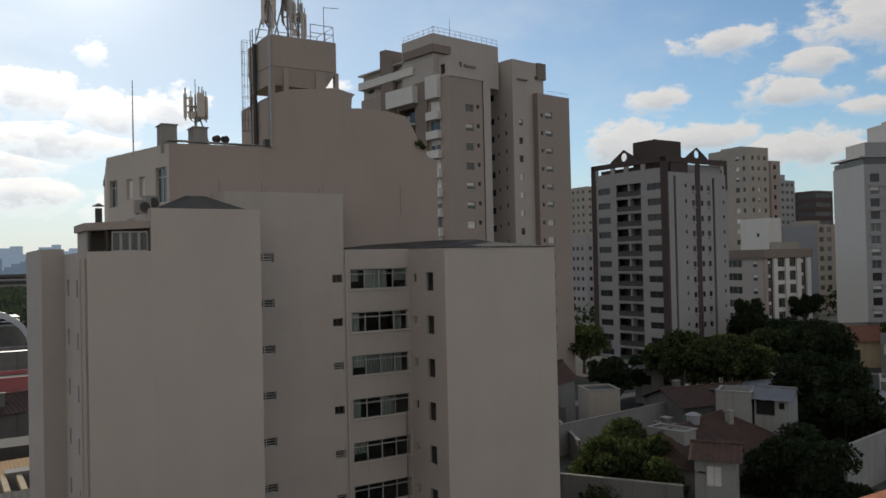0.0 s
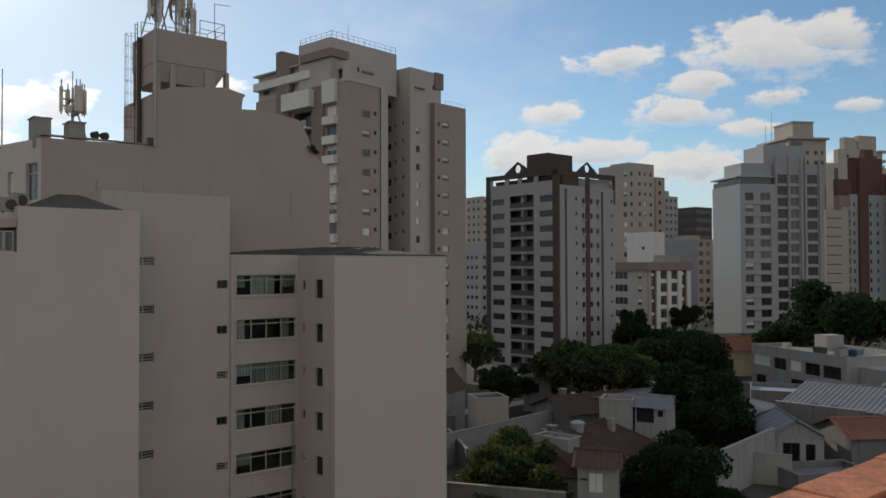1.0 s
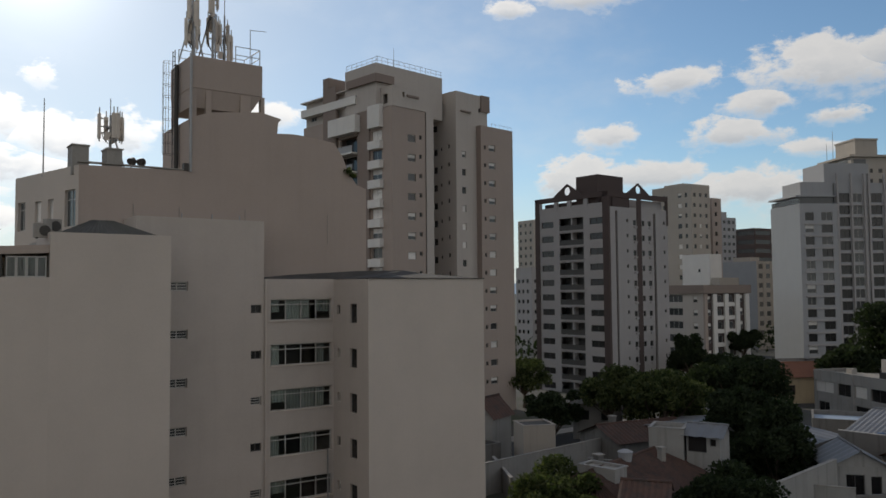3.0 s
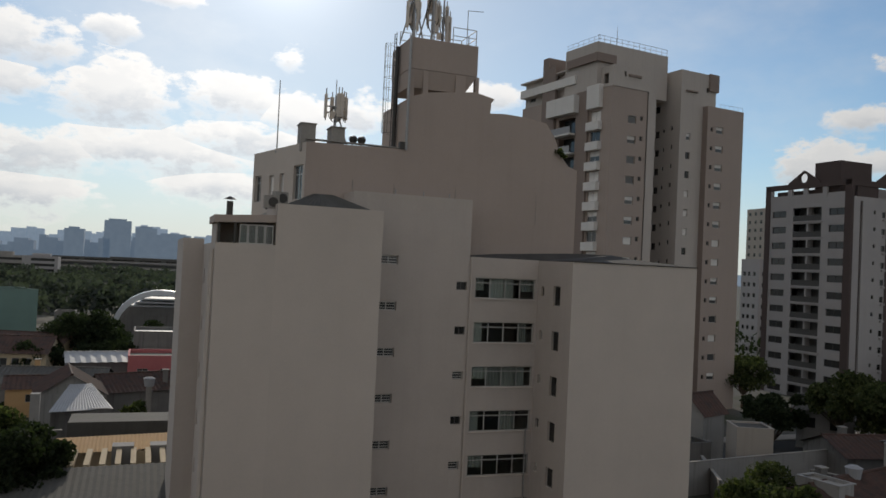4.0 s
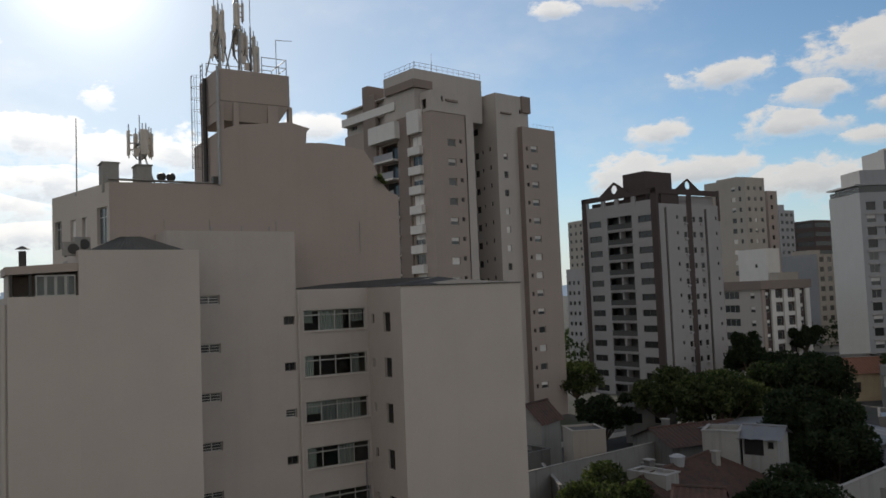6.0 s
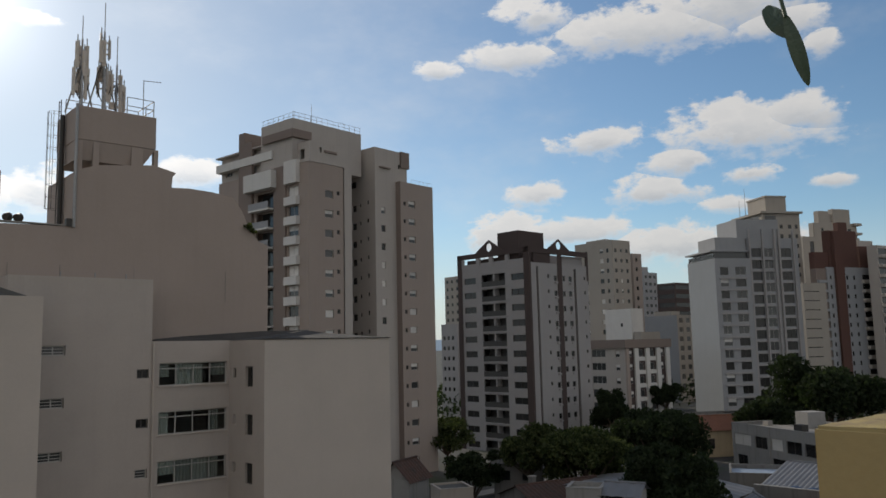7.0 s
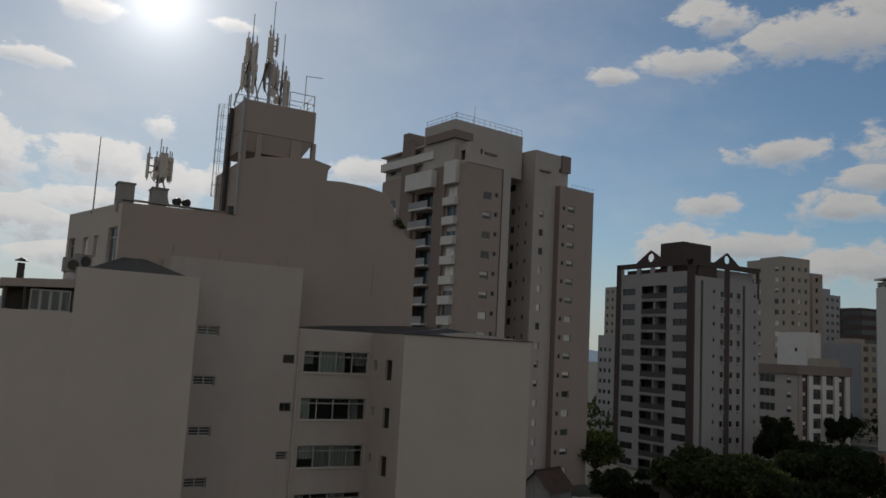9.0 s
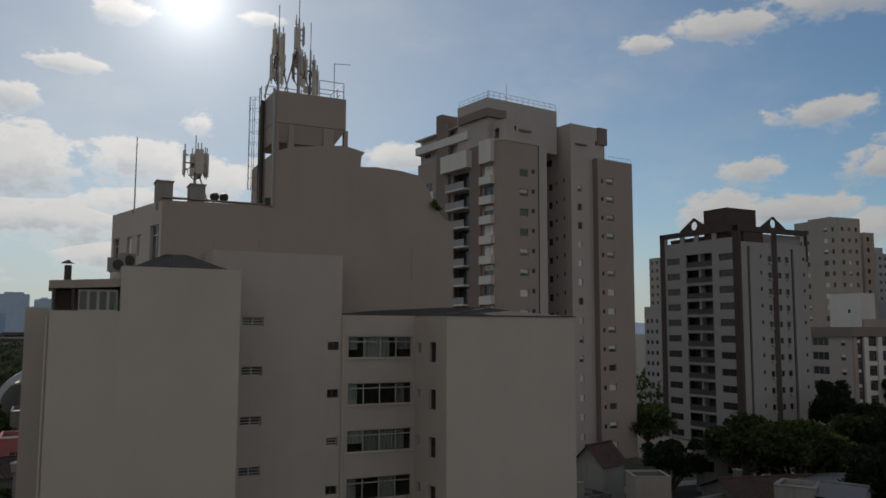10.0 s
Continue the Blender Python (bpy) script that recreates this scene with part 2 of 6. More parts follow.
M_BALCONY = material("white_balcony_panel", (0.62, 0.59, 0.55), 0.8, stain=0.1, grain=0.04, scale=0.5, bump=0.05, streak=0.06)
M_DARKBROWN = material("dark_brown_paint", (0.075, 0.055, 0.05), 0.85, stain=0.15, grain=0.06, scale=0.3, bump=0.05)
M_OFFWHITE = material("off_white_tile", (0.33, 0.31, 0.30), 0.8, stain=0.1, grain=0.04, scale=0.3, bump=0.05, streak=0.05)
M_PALEGREY = material("pale_grey_paint", (0.30, 0.30, 0.305), 0.85, stain=0.1, grain=0.04, scale=0.3, bump=0.05, streak=0.06)
M_BLUEGREY = material("blue_grey_paint", (0.22, 0.235, 0.25), 0.85, stain=0.1, grain=0.04, scale=0.3, bump=0.05, streak=0.05)
M_BEIGE = material("beige_paint", (0.36, 0.32, 0.275), 0.9, stain=0.12, grain=0.05, scale=0.2, bump=0.05, streak=0.08)
M_REDBRICK = material("red_brick_cladding", (0.108, 0.056, 0.045), 0.9, stain=0.15, grain=0.1, scale=0.3, bump=0.1)
# both house whites are dimmed for the yards' strong shade; stains are dirt
M_WHITE = material("shade_dimmed_white_paint", (0.29, 0.278, 0.262), 0.9, stain=0.22, grain=0.1, scale=0.5, bump=0.15, streak=0.22)
M_WHITED = material("shade_dimmed_dirty_white", (0.165, 0.157, 0.146), 0.9, stain=0.3, grain=0.12, scale=0.6, bump=0.2, streak=0.3)
M_TILE = material("old_clay_tile", (0.075, 0.044, 0.035), 0.9, stain=0.35, grain=0.3, scale=0.6, fine=5.0, bump=0.3, vary=0.5, tint=(0.05, 0.038, 0.033))
M_TILEORANGE = material("orange_clay_tile", (0.20, 0.09, 0.055), 0.85, stain=0.25, grain=0.25, scale=0.8, fine=6.0, bump=0.3, vary=0.3)
M_TERRACOTTA = material("worn_terracotta", (0.46, 0.175, 0.09), 0.85, stain=0.35, grain=0.4, scale=2.2, fine=16.0, bump=0.8, vary=0.2, tint=(0.30, 0.13, 0.085))
M_YELLOW = material("worn_yellow_paint", (0.34, 0.265, 0.125), 0.85, stain=0.12, grain=0.08, scale=1.1, fine=14.0, bump=0.15, streak=0.10)
M_YELLOWTOP = material("stained_yellow_top", (0.38, 0.29, 0.12), 0.85, stain=0.4, grain=0.25, scale=2.2, fine=18.0, bump=0.35, tint=(0.30, 0.22, 0.12))
M_SHEET = material("grey_sheet_roof", (0.17, 0.17, 0.175), 0.55, metal=0.2, stain=0.25, grain=0.1, scale=0.5, bump=0.1, streak=0.1)
M_SHEETWHITE = material("white_sheet_roof", (0.36, 0.365, 0.37), 0.5, stain=0.2, grain=0.08, scale=0.5, bump=0.1, streak=0.1)
M_SHEETBLUE = material("blue_grey_sheet", (0.30, 0.36, 0.44), 0.5, stain=0.2, grain=0.1, scale=0.8, bump=0.1)
M_FIBRO = material("old_fibre_cement", (0.09, 0.087, 0.08), 0.9, stain=0.35, grain=0.2, scale=0.5, bump=0.3, streak=0.15)
M_GREEN = material("green_painted_wall", (0.17, 0.25, 0.215), 0.9, stain=0.15, grain=0.08, scale=0.3, bump=0.1)
M_PINK = material("pink_red_paint", (0.40, 0.13, 0.13), 0.9, stain=0.2, grain=0.08, scale=0.4, bump=0.1)
M_OCHRE = material("ochre_paint", (0.50, 0.32, 0.16), 0.9, stain=0.2, grain=0.1, scale=0.4, bump=0.1)
M_YELLOWPALE = material("pale_yellow_wall", (0.45, 0.36, 0.24), 0.9, stain=0.2, grain=0.08, scale=0.4, bump=0.1, streak=0.1)
M_BLUETANK = material("blue_plastic", (0.02, 0.05, 0.11), 0.5, stain=0.15, scale=1.5, bump=0.02)
M_ARCH = material("bright_metal_arch", (0.55, 0.57, 0.60), 0.35, metal=0.7, stain=0.1, scale=0.5, bump=0.03)
M_GROUND = material("city_ground", (0.075, 0.072, 0.066), 0.95, stain=0.45, grain=0.3, scale=0.06, fine=1.2, bump=0.3, tint=(0.05, 0.06, 0.035))
M_ASPHALT = material("asphalt", (0.05, 0.05, 0.05), 0.9, stain=0.3, grain=0.3, scale=0.3, fine=8.0, bump=0.2)
M_BARK = material("bark", (0.09, 0.07, 0.05), 0.95, stain=0.3, grain=0.3, scale=2.0, bump=0.6)
M_LEAF = leaf_material("dark_foliage", (0.016, 0.023, 0.012), (0.044, 0.055, 0.027))
# olive's lighter tone puts sunlit yellow-green leaf tips into the colour
M_LEAF2 = leaf_material("sunlit_olive_foliage", (0.026, 0.036, 0.014), (0.115, 0.122, 0.052))
# woodland leaves paled and greyed to stand for the haze in front
M_WOOD = leaf_material("hazed_woodland", (0.046, 0.053, 0.050), (0.070, 0.078, 0.070))
M_NEARLEAF = material("dark_green_leaf", (0.030, 0.055, 0.022), 0.45, stain=0.25, grain=0.1, scale=6.0, fine=40.0, bump=0.2, spec=0.5)
M_HILL = material("far_hazy_hill", (0.20, 0.26, 0.33), 1.0, stain=0.1, scale=0.01, bump=0.0)


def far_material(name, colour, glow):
    """Distance seen through kilometres of lit air, put in as blue colour and emission."""
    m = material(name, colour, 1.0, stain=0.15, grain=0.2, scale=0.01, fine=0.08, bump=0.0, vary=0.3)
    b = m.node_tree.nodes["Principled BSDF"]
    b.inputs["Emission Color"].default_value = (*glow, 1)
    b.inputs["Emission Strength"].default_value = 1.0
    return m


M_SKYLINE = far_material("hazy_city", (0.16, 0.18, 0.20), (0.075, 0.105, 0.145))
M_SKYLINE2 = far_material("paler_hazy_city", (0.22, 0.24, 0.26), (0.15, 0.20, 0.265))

# ---- mesh helpers ----
PLACED = {}


def part(name, bm, mat, parent=None, label="", at=None):
    """Links a bmesh, or a ready mesh, as one object under a thing or a part; at: its pose in the world."""
    if isinstance(bm, bpy.types.Mesh):
        me = bm
    else:
        bmesh.ops.recalc_face_normals(bm, faces=bm.faces)
        me = bpy.data.meshes.new(name)
        bm.to_mesh(me)
        bm.free()
        me.materials.append(mat)
    ob = new(name, me)
    put_under(ob, parent, at or Matrix())
    if label:
        tagged(ob, label)
    return ob


def put_under(ob, parent, at):
    if parent:
        ob.parent = parent
        ob.matrix_basis = PLACED[parent].inverted() @ at
    else:
        ob.matrix_basis = at
    PLACED[ob] = at


def thing(name, x, y, z, label, category, group="", kind="", turn=0.0):
    ob = new(name)
    ob.empty_display_size = 0.5
    put_under(ob, None, pose(x, y, z, 0, 0, turn))
    return tagged(ob, label, category, group, kind)


def block(bm, x0, x1, y0, y1, z0, z1):
    v = [bm.verts.new((x, y, z)) for z in (z0, z1) for y in (y0, y1) for x in (x0, x1)]
    for f in ((0, 2, 3, 1), (4, 5, 7, 6), (0, 1, 5, 4), (2, 6, 7, 3), (0, 4, 6, 2), (1, 3, 7, 5)):
        bm.faces.new([v[i] for i in f])


def rod(bm, a, b, r, n=6, r2=None):
    a, b = Vector(a), Vector(b)
    ax = (b - a).normalized()
    s = ax.cross(Vector((0, 0, 1)) if abs(ax.z) < 0.9 else Vector((1, 0, 0))).normalized()
    t = ax.cross(s)
    rings = []
    for p, q in ((a, r), (b, r if r2 is None else r2)):
        rings.append([bm.verts.new(p + q * (math.cos(i * 2 * math.pi / n) * s + math.sin(i * 2 * math.pi / n) * t)) for i in range(n)])
    for i in range(n):
        bm.faces.new((rings[0][i], rings[0][(i + 1) % n], rings[1][(i + 1) % n], rings[1][i]))
    bm.faces.new(rings[0][::-1])
    bm.faces.new(rings[1])


def prism(bm, outline, y0, y1):
    """An outline of (x, z) pulled from y0 to y1."""
    a = [bm.verts.new((x, y0, z)) for x, z in outline]
    b = [bm.verts.new((x, y1, z)) for x, z in outline]
    bm.faces.new(a)
    bm.faces.new(b[::-1])
    n = len(a)
    for i in range(n):
        bm.faces.new((a[i], b[i], b[(i + 1) % n], a[(i + 1) % n]))


def from_boxes(*boxes):
    bm = bmesh.new()
    for b in boxes:
        block(bm, *b)
    return bm


def frame_of(o, ang):
    """The pose whose x runs along a face, whose -y is its outside, at the face's foot."""
    return pose(o[0], o[1], 0, 0, 0, ang)


def facade(parent, o, ang, width, z0, z1, holes, mat, depth=0.25, name="wall", label=""):
    """One wall face with its openings cut through, each with its reveal. holes: (s0, s1, z0, z1)."""
    ss = sorted({0.0, float(width)} | {round(v, 3) for h in holes for v in h[:2]})
    zs = sorted({float(z0), float(z1)} | {round(v, 3) for h in holes for v in h[2:4]})
    verts, faces, ids = [], [], {}

    def vid(s, d, z):
        key = (round(s, 3), round(d, 3), round(z, 3))
        if key not in ids:
            ids[key] = len(verts)
            verts.append((s, d, z))
        return ids[key]

    cut = [tuple(round(v, 3) for v in h[:4]) for h in holes]
    for s0, s1 in zip(ss, ss[1:]):
        for a, b in zip(zs, zs[1:]):
            sm, zm = (s0 + s1) / 2, (a + b) / 2
            if any(h[0] < sm < h[1] and h[2] < zm < h[3] for h in cut):
                continue
            faces.append((vid(s0, 0, a), vid(s1, 0, a), vid(s1, 0, b), vid(s0, 0, b)))
    for s0, s1, a, b in cut:
        for p, q in (((s0, a), (s0, b)), ((s0, b), (s1, b)), ((s1, b), (s1, a)), ((s1, a), (s0, a))):
            faces.append((vid(p[0], 0, p[1]), vid(q[0], 0, q[1]), vid(q[0], depth, q[1]), vid(p[0], depth, p[1])))
    me = bpy.data.meshes.new(name)
    me.from_pydata(verts, [], faces)
    me.materials.append(mat)
    return part(name, me, mat, parent, label, frame_of(o, ang))


def tiled(bm, a, b, c, d, pitch=0.5, lift=0.07):
    """A roof plane from the eave a-b to the ridge d-c, in raised courses running up the slope."""
    a, b, c, d = map(Vector, (a, b, c, d))
    n = max(2, int((b - a).length / pitch))
    up = (b - a).cross(d - a).normalized() * lift
    if up.z < 0:
        up = -up
    rows = []
    for i in range(2 * n + 1):
        q = i / (2 * n)
        o = up if i % 2 else Vector()
        rows.append((bm.verts.new(a.lerp(b, q) + o), bm.verts.new(d.lerp(c, q) + o)))
    for p, q in zip(rows, rows[1:]):
        bm.faces.new((p[0], q[0], q[1], p[1]))


WINDOWS = {}


def slatted(bm, x0, x1, z0, z1):
    """A roller blind: one sheet folded into slats."""
    n = max(2, int((z1 - z0) / 0.06))
    rows = [[bm.verts.new((x, -0.02 * (i % 2), z0 + (z1 - z0) * i / n)) for x in (x0, x1)] for i in range(n + 1)]
    for a, b in zip(rows, rows[1:]):
        bm.faces.new((a[0], a[1], b[1], b[0]))


def window_meshes(w, h, kind):
    key = (round(w, 2), round(h, 2), kind)
    if key in WINDOWS:
        return WINDOWS[key]
    fr, pn = bmesh.new(), bmesh.new()
    t = 0.06
    fm, pm = M_FRAME, M_PANE
    if kind.startswith("dark"):
        fm, pm = M_DARKFRAME, M_PANEDARK
    for b in ((0, w, -0.03, 0.03, 0, t), (0, w, -0.03, 0.03, h - t, h), (0, t, -0.03, 0.03, t, h - t), (w - t, w, -0.03, 0.03, t, h - t)):
        block(fr, *b)
    n = int(kind[-1]) if kind[-1].isdigit() else 1
    for i in range(1, n):
        block(fr, w * i / n - t / 2, w * i / n + t / 2, -0.03, 0.03, t, h - t)
    if kind.startswith("top"):
        block(fr, t, w - t, -0.035, 0.035, h * 0.72, h * 0.72 + t)
    if kind.startswith("vent"):
        for i in range(1, 3):
            z = h * i / 3
            block(fr, t, w - t, -0.02, 0.02, z - 0.02, z + 0.02)
    if kind.startswith("blind"):
        pm = M_SHUTTER
        slatted(pn, t, w - t, t, h - t)
    elif kind.startswith("half"):
        block(pn, t, w - t, 0.0, 0.01, t, h * 0.5)
    else:
        block(pn, t, w - t, 0.0, 0.01, t, h - t)
    out = []
    for bm, mt, nm in ((fr, fm, "window"), (pn, pm, "pane")):
        bmesh.ops.recalc_face_normals(bm, faces=bm.faces)
        me = bpy.data.meshes.new(nm)
        bm.to_mesh(me)
        bm.free()
        me.materials.append(mt)
        out.append(me)
    if kind.startswith("half"):
        bm = bmesh.new()
        slatted(bm, t, w - t, h * 0.5, h - t)
        me = bpy.data.meshes.new("blind")
        bm.to_mesh(me)
        bm.free()
        me.materials.append(M_SHUTTER)
        out.append(me)
    WINDOWS[key] = out
    return out


def window(parent, o, ang, s0, s1, z0, z1, kind, depth=0.18):
    ms = window_meshes(s1 - s0, z1 - z0, kind)
    at = frame_of(o, ang) @ Matrix.Translation((s0, depth, z0))
    w = part("window", ms[0], None, parent, "", at)
    part("pane", ms[1], None, w, "", at)
    if len(ms) > 2:
        part("blind", ms[2], None, w, "pale half-lowered roller blind", at)
    return w


def fitted(parent, o, ang, width, z0, z1, wins, mat, depth=0.25, label="", inner=0.18):
    """A wall face with its windows set in. wins: (s0, s1, z0, z1, kind)."""
    facade(parent, o, ang, width, z0, z1, wins, mat, depth, "wall", label)
    for s0, s1, a, b, kind in wins:
        if kind != "open":
            window(parent, o, ang, s0, s1, a, b, kind, inner)


def along(o, ang, s, back=0.0):
    """The plan point s metres along a face and back metres behind it."""
    a = radians(ang)
    return (o[0] + s * math.cos(a) - back * math.sin(a), o[1] + s * math.sin(a) + back * math.cos(a))


def floors(z_first, step, count, s0, s1, h, kinds, rng=None):
    """A column of windows from the top storey down."""
    out = []
    for i in range(count):
        z = z_first - i * step
        kd = kinds if isinstance(kinds, str) else rng.choice(kinds)
        out.append((s0, s1, z, z + h, kd))
    return out


def solid(parent, o, ang, s0, s1, b0, b1, z0, z1, mat, name="wall", label=""):
    """A box in a face's own frame: along s, back b, up z."""
    bm = bmesh.new()
    block(bm, s0, s1, b0, b1, z0, z1)
    return part(name, bm, mat, parent, label, frame_of(o, ang))

# ---- ground and streets ----
def ground():
    bm = bmesh.new()
    bmesh.ops.create_grid(bm, x_segments=60, y_segments=60, size=4500)
    for v in bm.verts:
        far = max(0.0, v.co.length - 900)
        v.co.z = -0.0015 * far * 0.2
    ob = part("ground", bm, M_GROUND)
    tagged(ob, "dark grey-brown city ground between the houses", "ground", kind="structure")
    # a lane beside the tower and its pavement
    for nm, y0, y1, z, mt, lb in (("road", 27.0, 34.0, 0.05, M_ASPHALT, "dark asphalt side street between garden walls"),
                                  ("pavement", 34.0, 36.5, 0.17, M_CONCRETE, "narrow grey concrete pavement with a kerb")):
        bm = from_boxes((-5, 140, y0, y1, -0.3, z))
        tagged(part(nm, bm, mt), lb, nm, kind="structure")


ground()


# ---- the cream apartment block ----
def apartment_block():
    root = thing("apartment_building", -2, 3, 0, "cream rendered apartment block with blank gables and a light well", "building")
    rng = random.Random(3)
    F = 2.775
    # right wing
    facade(root, (0, 0), 0, 8.9, 0, 19.5, [], M_CREAM, label="blank cream gable wall")
    solid(root, (0, 0), 0, 0.0, 8.9, 12.0, 12.3, 0, 19.4, M_CREAM)
    facade(root, (8.9, 0), 90, 12, 0, 19.5, [], M_CREAM)
    wins = floors(16.78, F, 7, 2.1, 3.0, 1.2, "dark1") + floors(17.3, F, 7, 0.45, 0.88, 0.58, ["dark1", "half1", "vent1"], rng)
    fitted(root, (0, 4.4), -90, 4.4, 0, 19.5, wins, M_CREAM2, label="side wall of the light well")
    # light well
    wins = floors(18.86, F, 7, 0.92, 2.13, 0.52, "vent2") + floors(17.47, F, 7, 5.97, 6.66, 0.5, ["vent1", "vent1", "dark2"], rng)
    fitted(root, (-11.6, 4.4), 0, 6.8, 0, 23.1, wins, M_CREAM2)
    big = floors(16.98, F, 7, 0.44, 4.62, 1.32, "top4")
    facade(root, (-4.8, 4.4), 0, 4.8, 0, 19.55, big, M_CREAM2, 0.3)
    for i, (s0, s1, a, b, kd) in enumerate(big):
        at = frame_of((-4.8, 4.4), 0) @ Matrix.Translation((s0, 0.14, a))
        ms = window_meshes(s1 - s0, b - a, "top4")
        w = part("window", ms[0], None, root, "wide four-light aluminium window", at)
        me = GLAZING.get("pane")
        if me is None:
            bm = from_boxes((0.05, s1 - s0 - 0.05, 0.0, 0.008, 0.05, b - a - 0.05))
            me = bpy.data.meshes.new("pane")
            bm.to_mesh(me)
            bm.free()
            me.materials.append(M_GLASS)
            GLAZING["pane"] = me
        p = part("pane", me, None, w, "", at)
        p.visible_shadow = False
        # the room behind
        bm = bmesh.new()
        block(bm, s0 - 0.1, s1 + 0.1, 2.6, 2.7, a - 0.9, b + 0.4)
        block(bm, s0 - 0.2, s0 - 0.1, 0.3, 2.7, a - 0.9, b + 0.4)
        block(bm, s1 + 0.1, s1 + 0.2, 0.3, 2.7, a - 0.9, b + 0.4)
        block(bm, s0 - 0.2, s1 + 0.2, 0.3, 2.7, a - 1.0, a - 0.9)
        block(bm, s0 - 0.2, s1 + 0.2, 0.3, 2.7, b + 0.4, b + 0.5)
        part("room", bm, M_BROWN, w, "", frame_of((-4.8, 4.4), 0))
        # curtains
        for j in range(4):
            if rng.random() < (0.97 if i in (0, 2) else 0.5):
                x0 = s0 + 0.08 + j * 1.03
                wd = rng.choice((0.6, 0.98))
                bm = bmesh.new()
                n = 14
                low = a + rng.choice((0.05, 0.05, 0.5))
                row = []
                for q in range(n + 1):
                    x = x0 + wd * q / n
                    y = 0.30 + 0.03 * math.sin(q * 2.1)
                    row.append((bm.verts.new((x, y, low)), bm.verts.new((x, y, b - 0.06))))
                for p0, p1 in zip(row, row[1:]):
                    bm.faces.new((p0[0], p1[0], p1[1], p0[1]))
                part("curtain", bm, M_CURTAIN, w, "pale drawn curtain", frame_of((-4.8, 4.4), 0))
        # sill
        solid(w, (-4.8, 4.4), 0, s0 - 0.08, s1 + 0.08, -0.08, 0.12, a - 0.06, a - 0.004, M_CREAM, "sill")
    # left wing
    facade(root, (-17.4, 0.65), 0, 5.8, 0, 21.75, [], M_CREAM, label="blank cream gable wall")
    facade(root, (-20.45, 0.65), 0, 3.05, 0, 19.55, [], M_CREAM)
    side = floors(17.2, F, 7, 4.6, 5.15, 0.9, "dark1") + floors(17.2, F, 7, 1.2, 1.9, 0.9, "dark1")
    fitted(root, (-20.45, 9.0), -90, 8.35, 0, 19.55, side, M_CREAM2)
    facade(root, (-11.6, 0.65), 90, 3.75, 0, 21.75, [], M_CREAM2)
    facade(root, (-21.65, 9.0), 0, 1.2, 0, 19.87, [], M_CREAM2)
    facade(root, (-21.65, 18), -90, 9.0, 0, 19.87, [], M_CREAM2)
    # roofs
    solid(root, (0, 0), 0, -20.4, -17.45, 0.7, 4.38, 19.3, 19.5, M_CONCRETE, "roof", "flat concrete terrace roof")
    solid(root, (0, 0), 0, -20.4, -17.45, 4.42, 9.0, 19.3, 19.48, M_CONCRETE, "roof")
    solid(root, (0, 0), 0, -21.6, -17.45, 9.05, 17.95, 19.3, 19.5, M_CONCRETE, "roof")
    solid(root, (0, 0), 0, -17.36, -11.66, 0.7, 4.28, 21.4, 21.6, M_CONCRETE, "roof")
    solid(root, (0, 0), 0, -12.36, -4.86, 4.45, 6.95, 22.8, 23.0, M_CONCRETE, "roof")
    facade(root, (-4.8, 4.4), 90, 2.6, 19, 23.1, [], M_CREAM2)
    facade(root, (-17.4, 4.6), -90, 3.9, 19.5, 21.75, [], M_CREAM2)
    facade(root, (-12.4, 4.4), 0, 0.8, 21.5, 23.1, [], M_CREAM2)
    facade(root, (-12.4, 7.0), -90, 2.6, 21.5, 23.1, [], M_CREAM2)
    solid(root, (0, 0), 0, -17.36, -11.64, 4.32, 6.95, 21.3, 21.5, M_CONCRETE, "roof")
    bm = bmesh.new()
    pts = [(-4.78, 4.45, 19.56), (0.02, 4.45, 19.53), (0.02, 0.05, 19.53), (8.88, 0.05, 19.53), (8.88, 6.9, 19.6), (-4.78, 6.9, 19.6)]
    ring = [bm.verts.new(p) for p in pts]
    top = [bm.verts.new(p) for p in ((-2.5, 5.7, 19.85), (2.0, 4.4, 20.1), (4.6, 3.2, 20.12), (6.5, 3.8, 19.95))]
    for f in ((ring[0], ring[1], top[1], top[0]), (ring[1], ring[2], top[2], top[1]), (ring[2], ring[3], top[3], top[2]),
              (ring[3], ring[4], top[3]), (ring[4], ring[5], top[0], top[1]), (ring[4], top[1], top[2], top[3]), (ring[5], ring[0], top[0])):
        bm.faces.new(f)
    part("roof", bm, M_ROOFDARK, root, "dark low-pitched sheet roof")
    # capping along the gable
    solid(root, (0, 0), 0, -0.04, 8.94, -0.06, 0.1, 19.5, 19.56, M_DARKSTEEL, "coping")
    # rain pipes
    bm = bmesh.new()
    rod(bm, (-4.72, 4.3, 0), (-4.72, 4.3, 19.5), 0.06, 8)
    part("rain_pipe", bm, M_CREAM, root)
    bm = bmesh.new()
    rod(bm, (-0.5, 4.28, 0), (-0.5, 4.28, 8.8), 0.05, 8)
    part("rain_pipe", bm, M_STEEL, root)
    for y in (0.95, 1.5, 2.3):
        bm = bmesh.new()
        rod(bm, (-20.55, y, 0), (-20.55, y, 19.2), 0.07, 8)
        part("rain_pipe", bm, M_CREAM, root)
    bm = bmesh.new()
    for x in (-9.8, -8.0, -6.3):
        rod(bm, (x, 4.6, 23.0), (x, 4.6, 23.4), 0.04)
    part("vent_stub", bm, M_STEEL, root)
    # hipped tile roof on the left wing
    bm = bmesh.new()
    a = [(-16.9, 1.0, 21.7), (-12.1, 1.0, 21.7), (-12.1, 4.3, 21.7), (-16.9, 4.3, 21.7)]
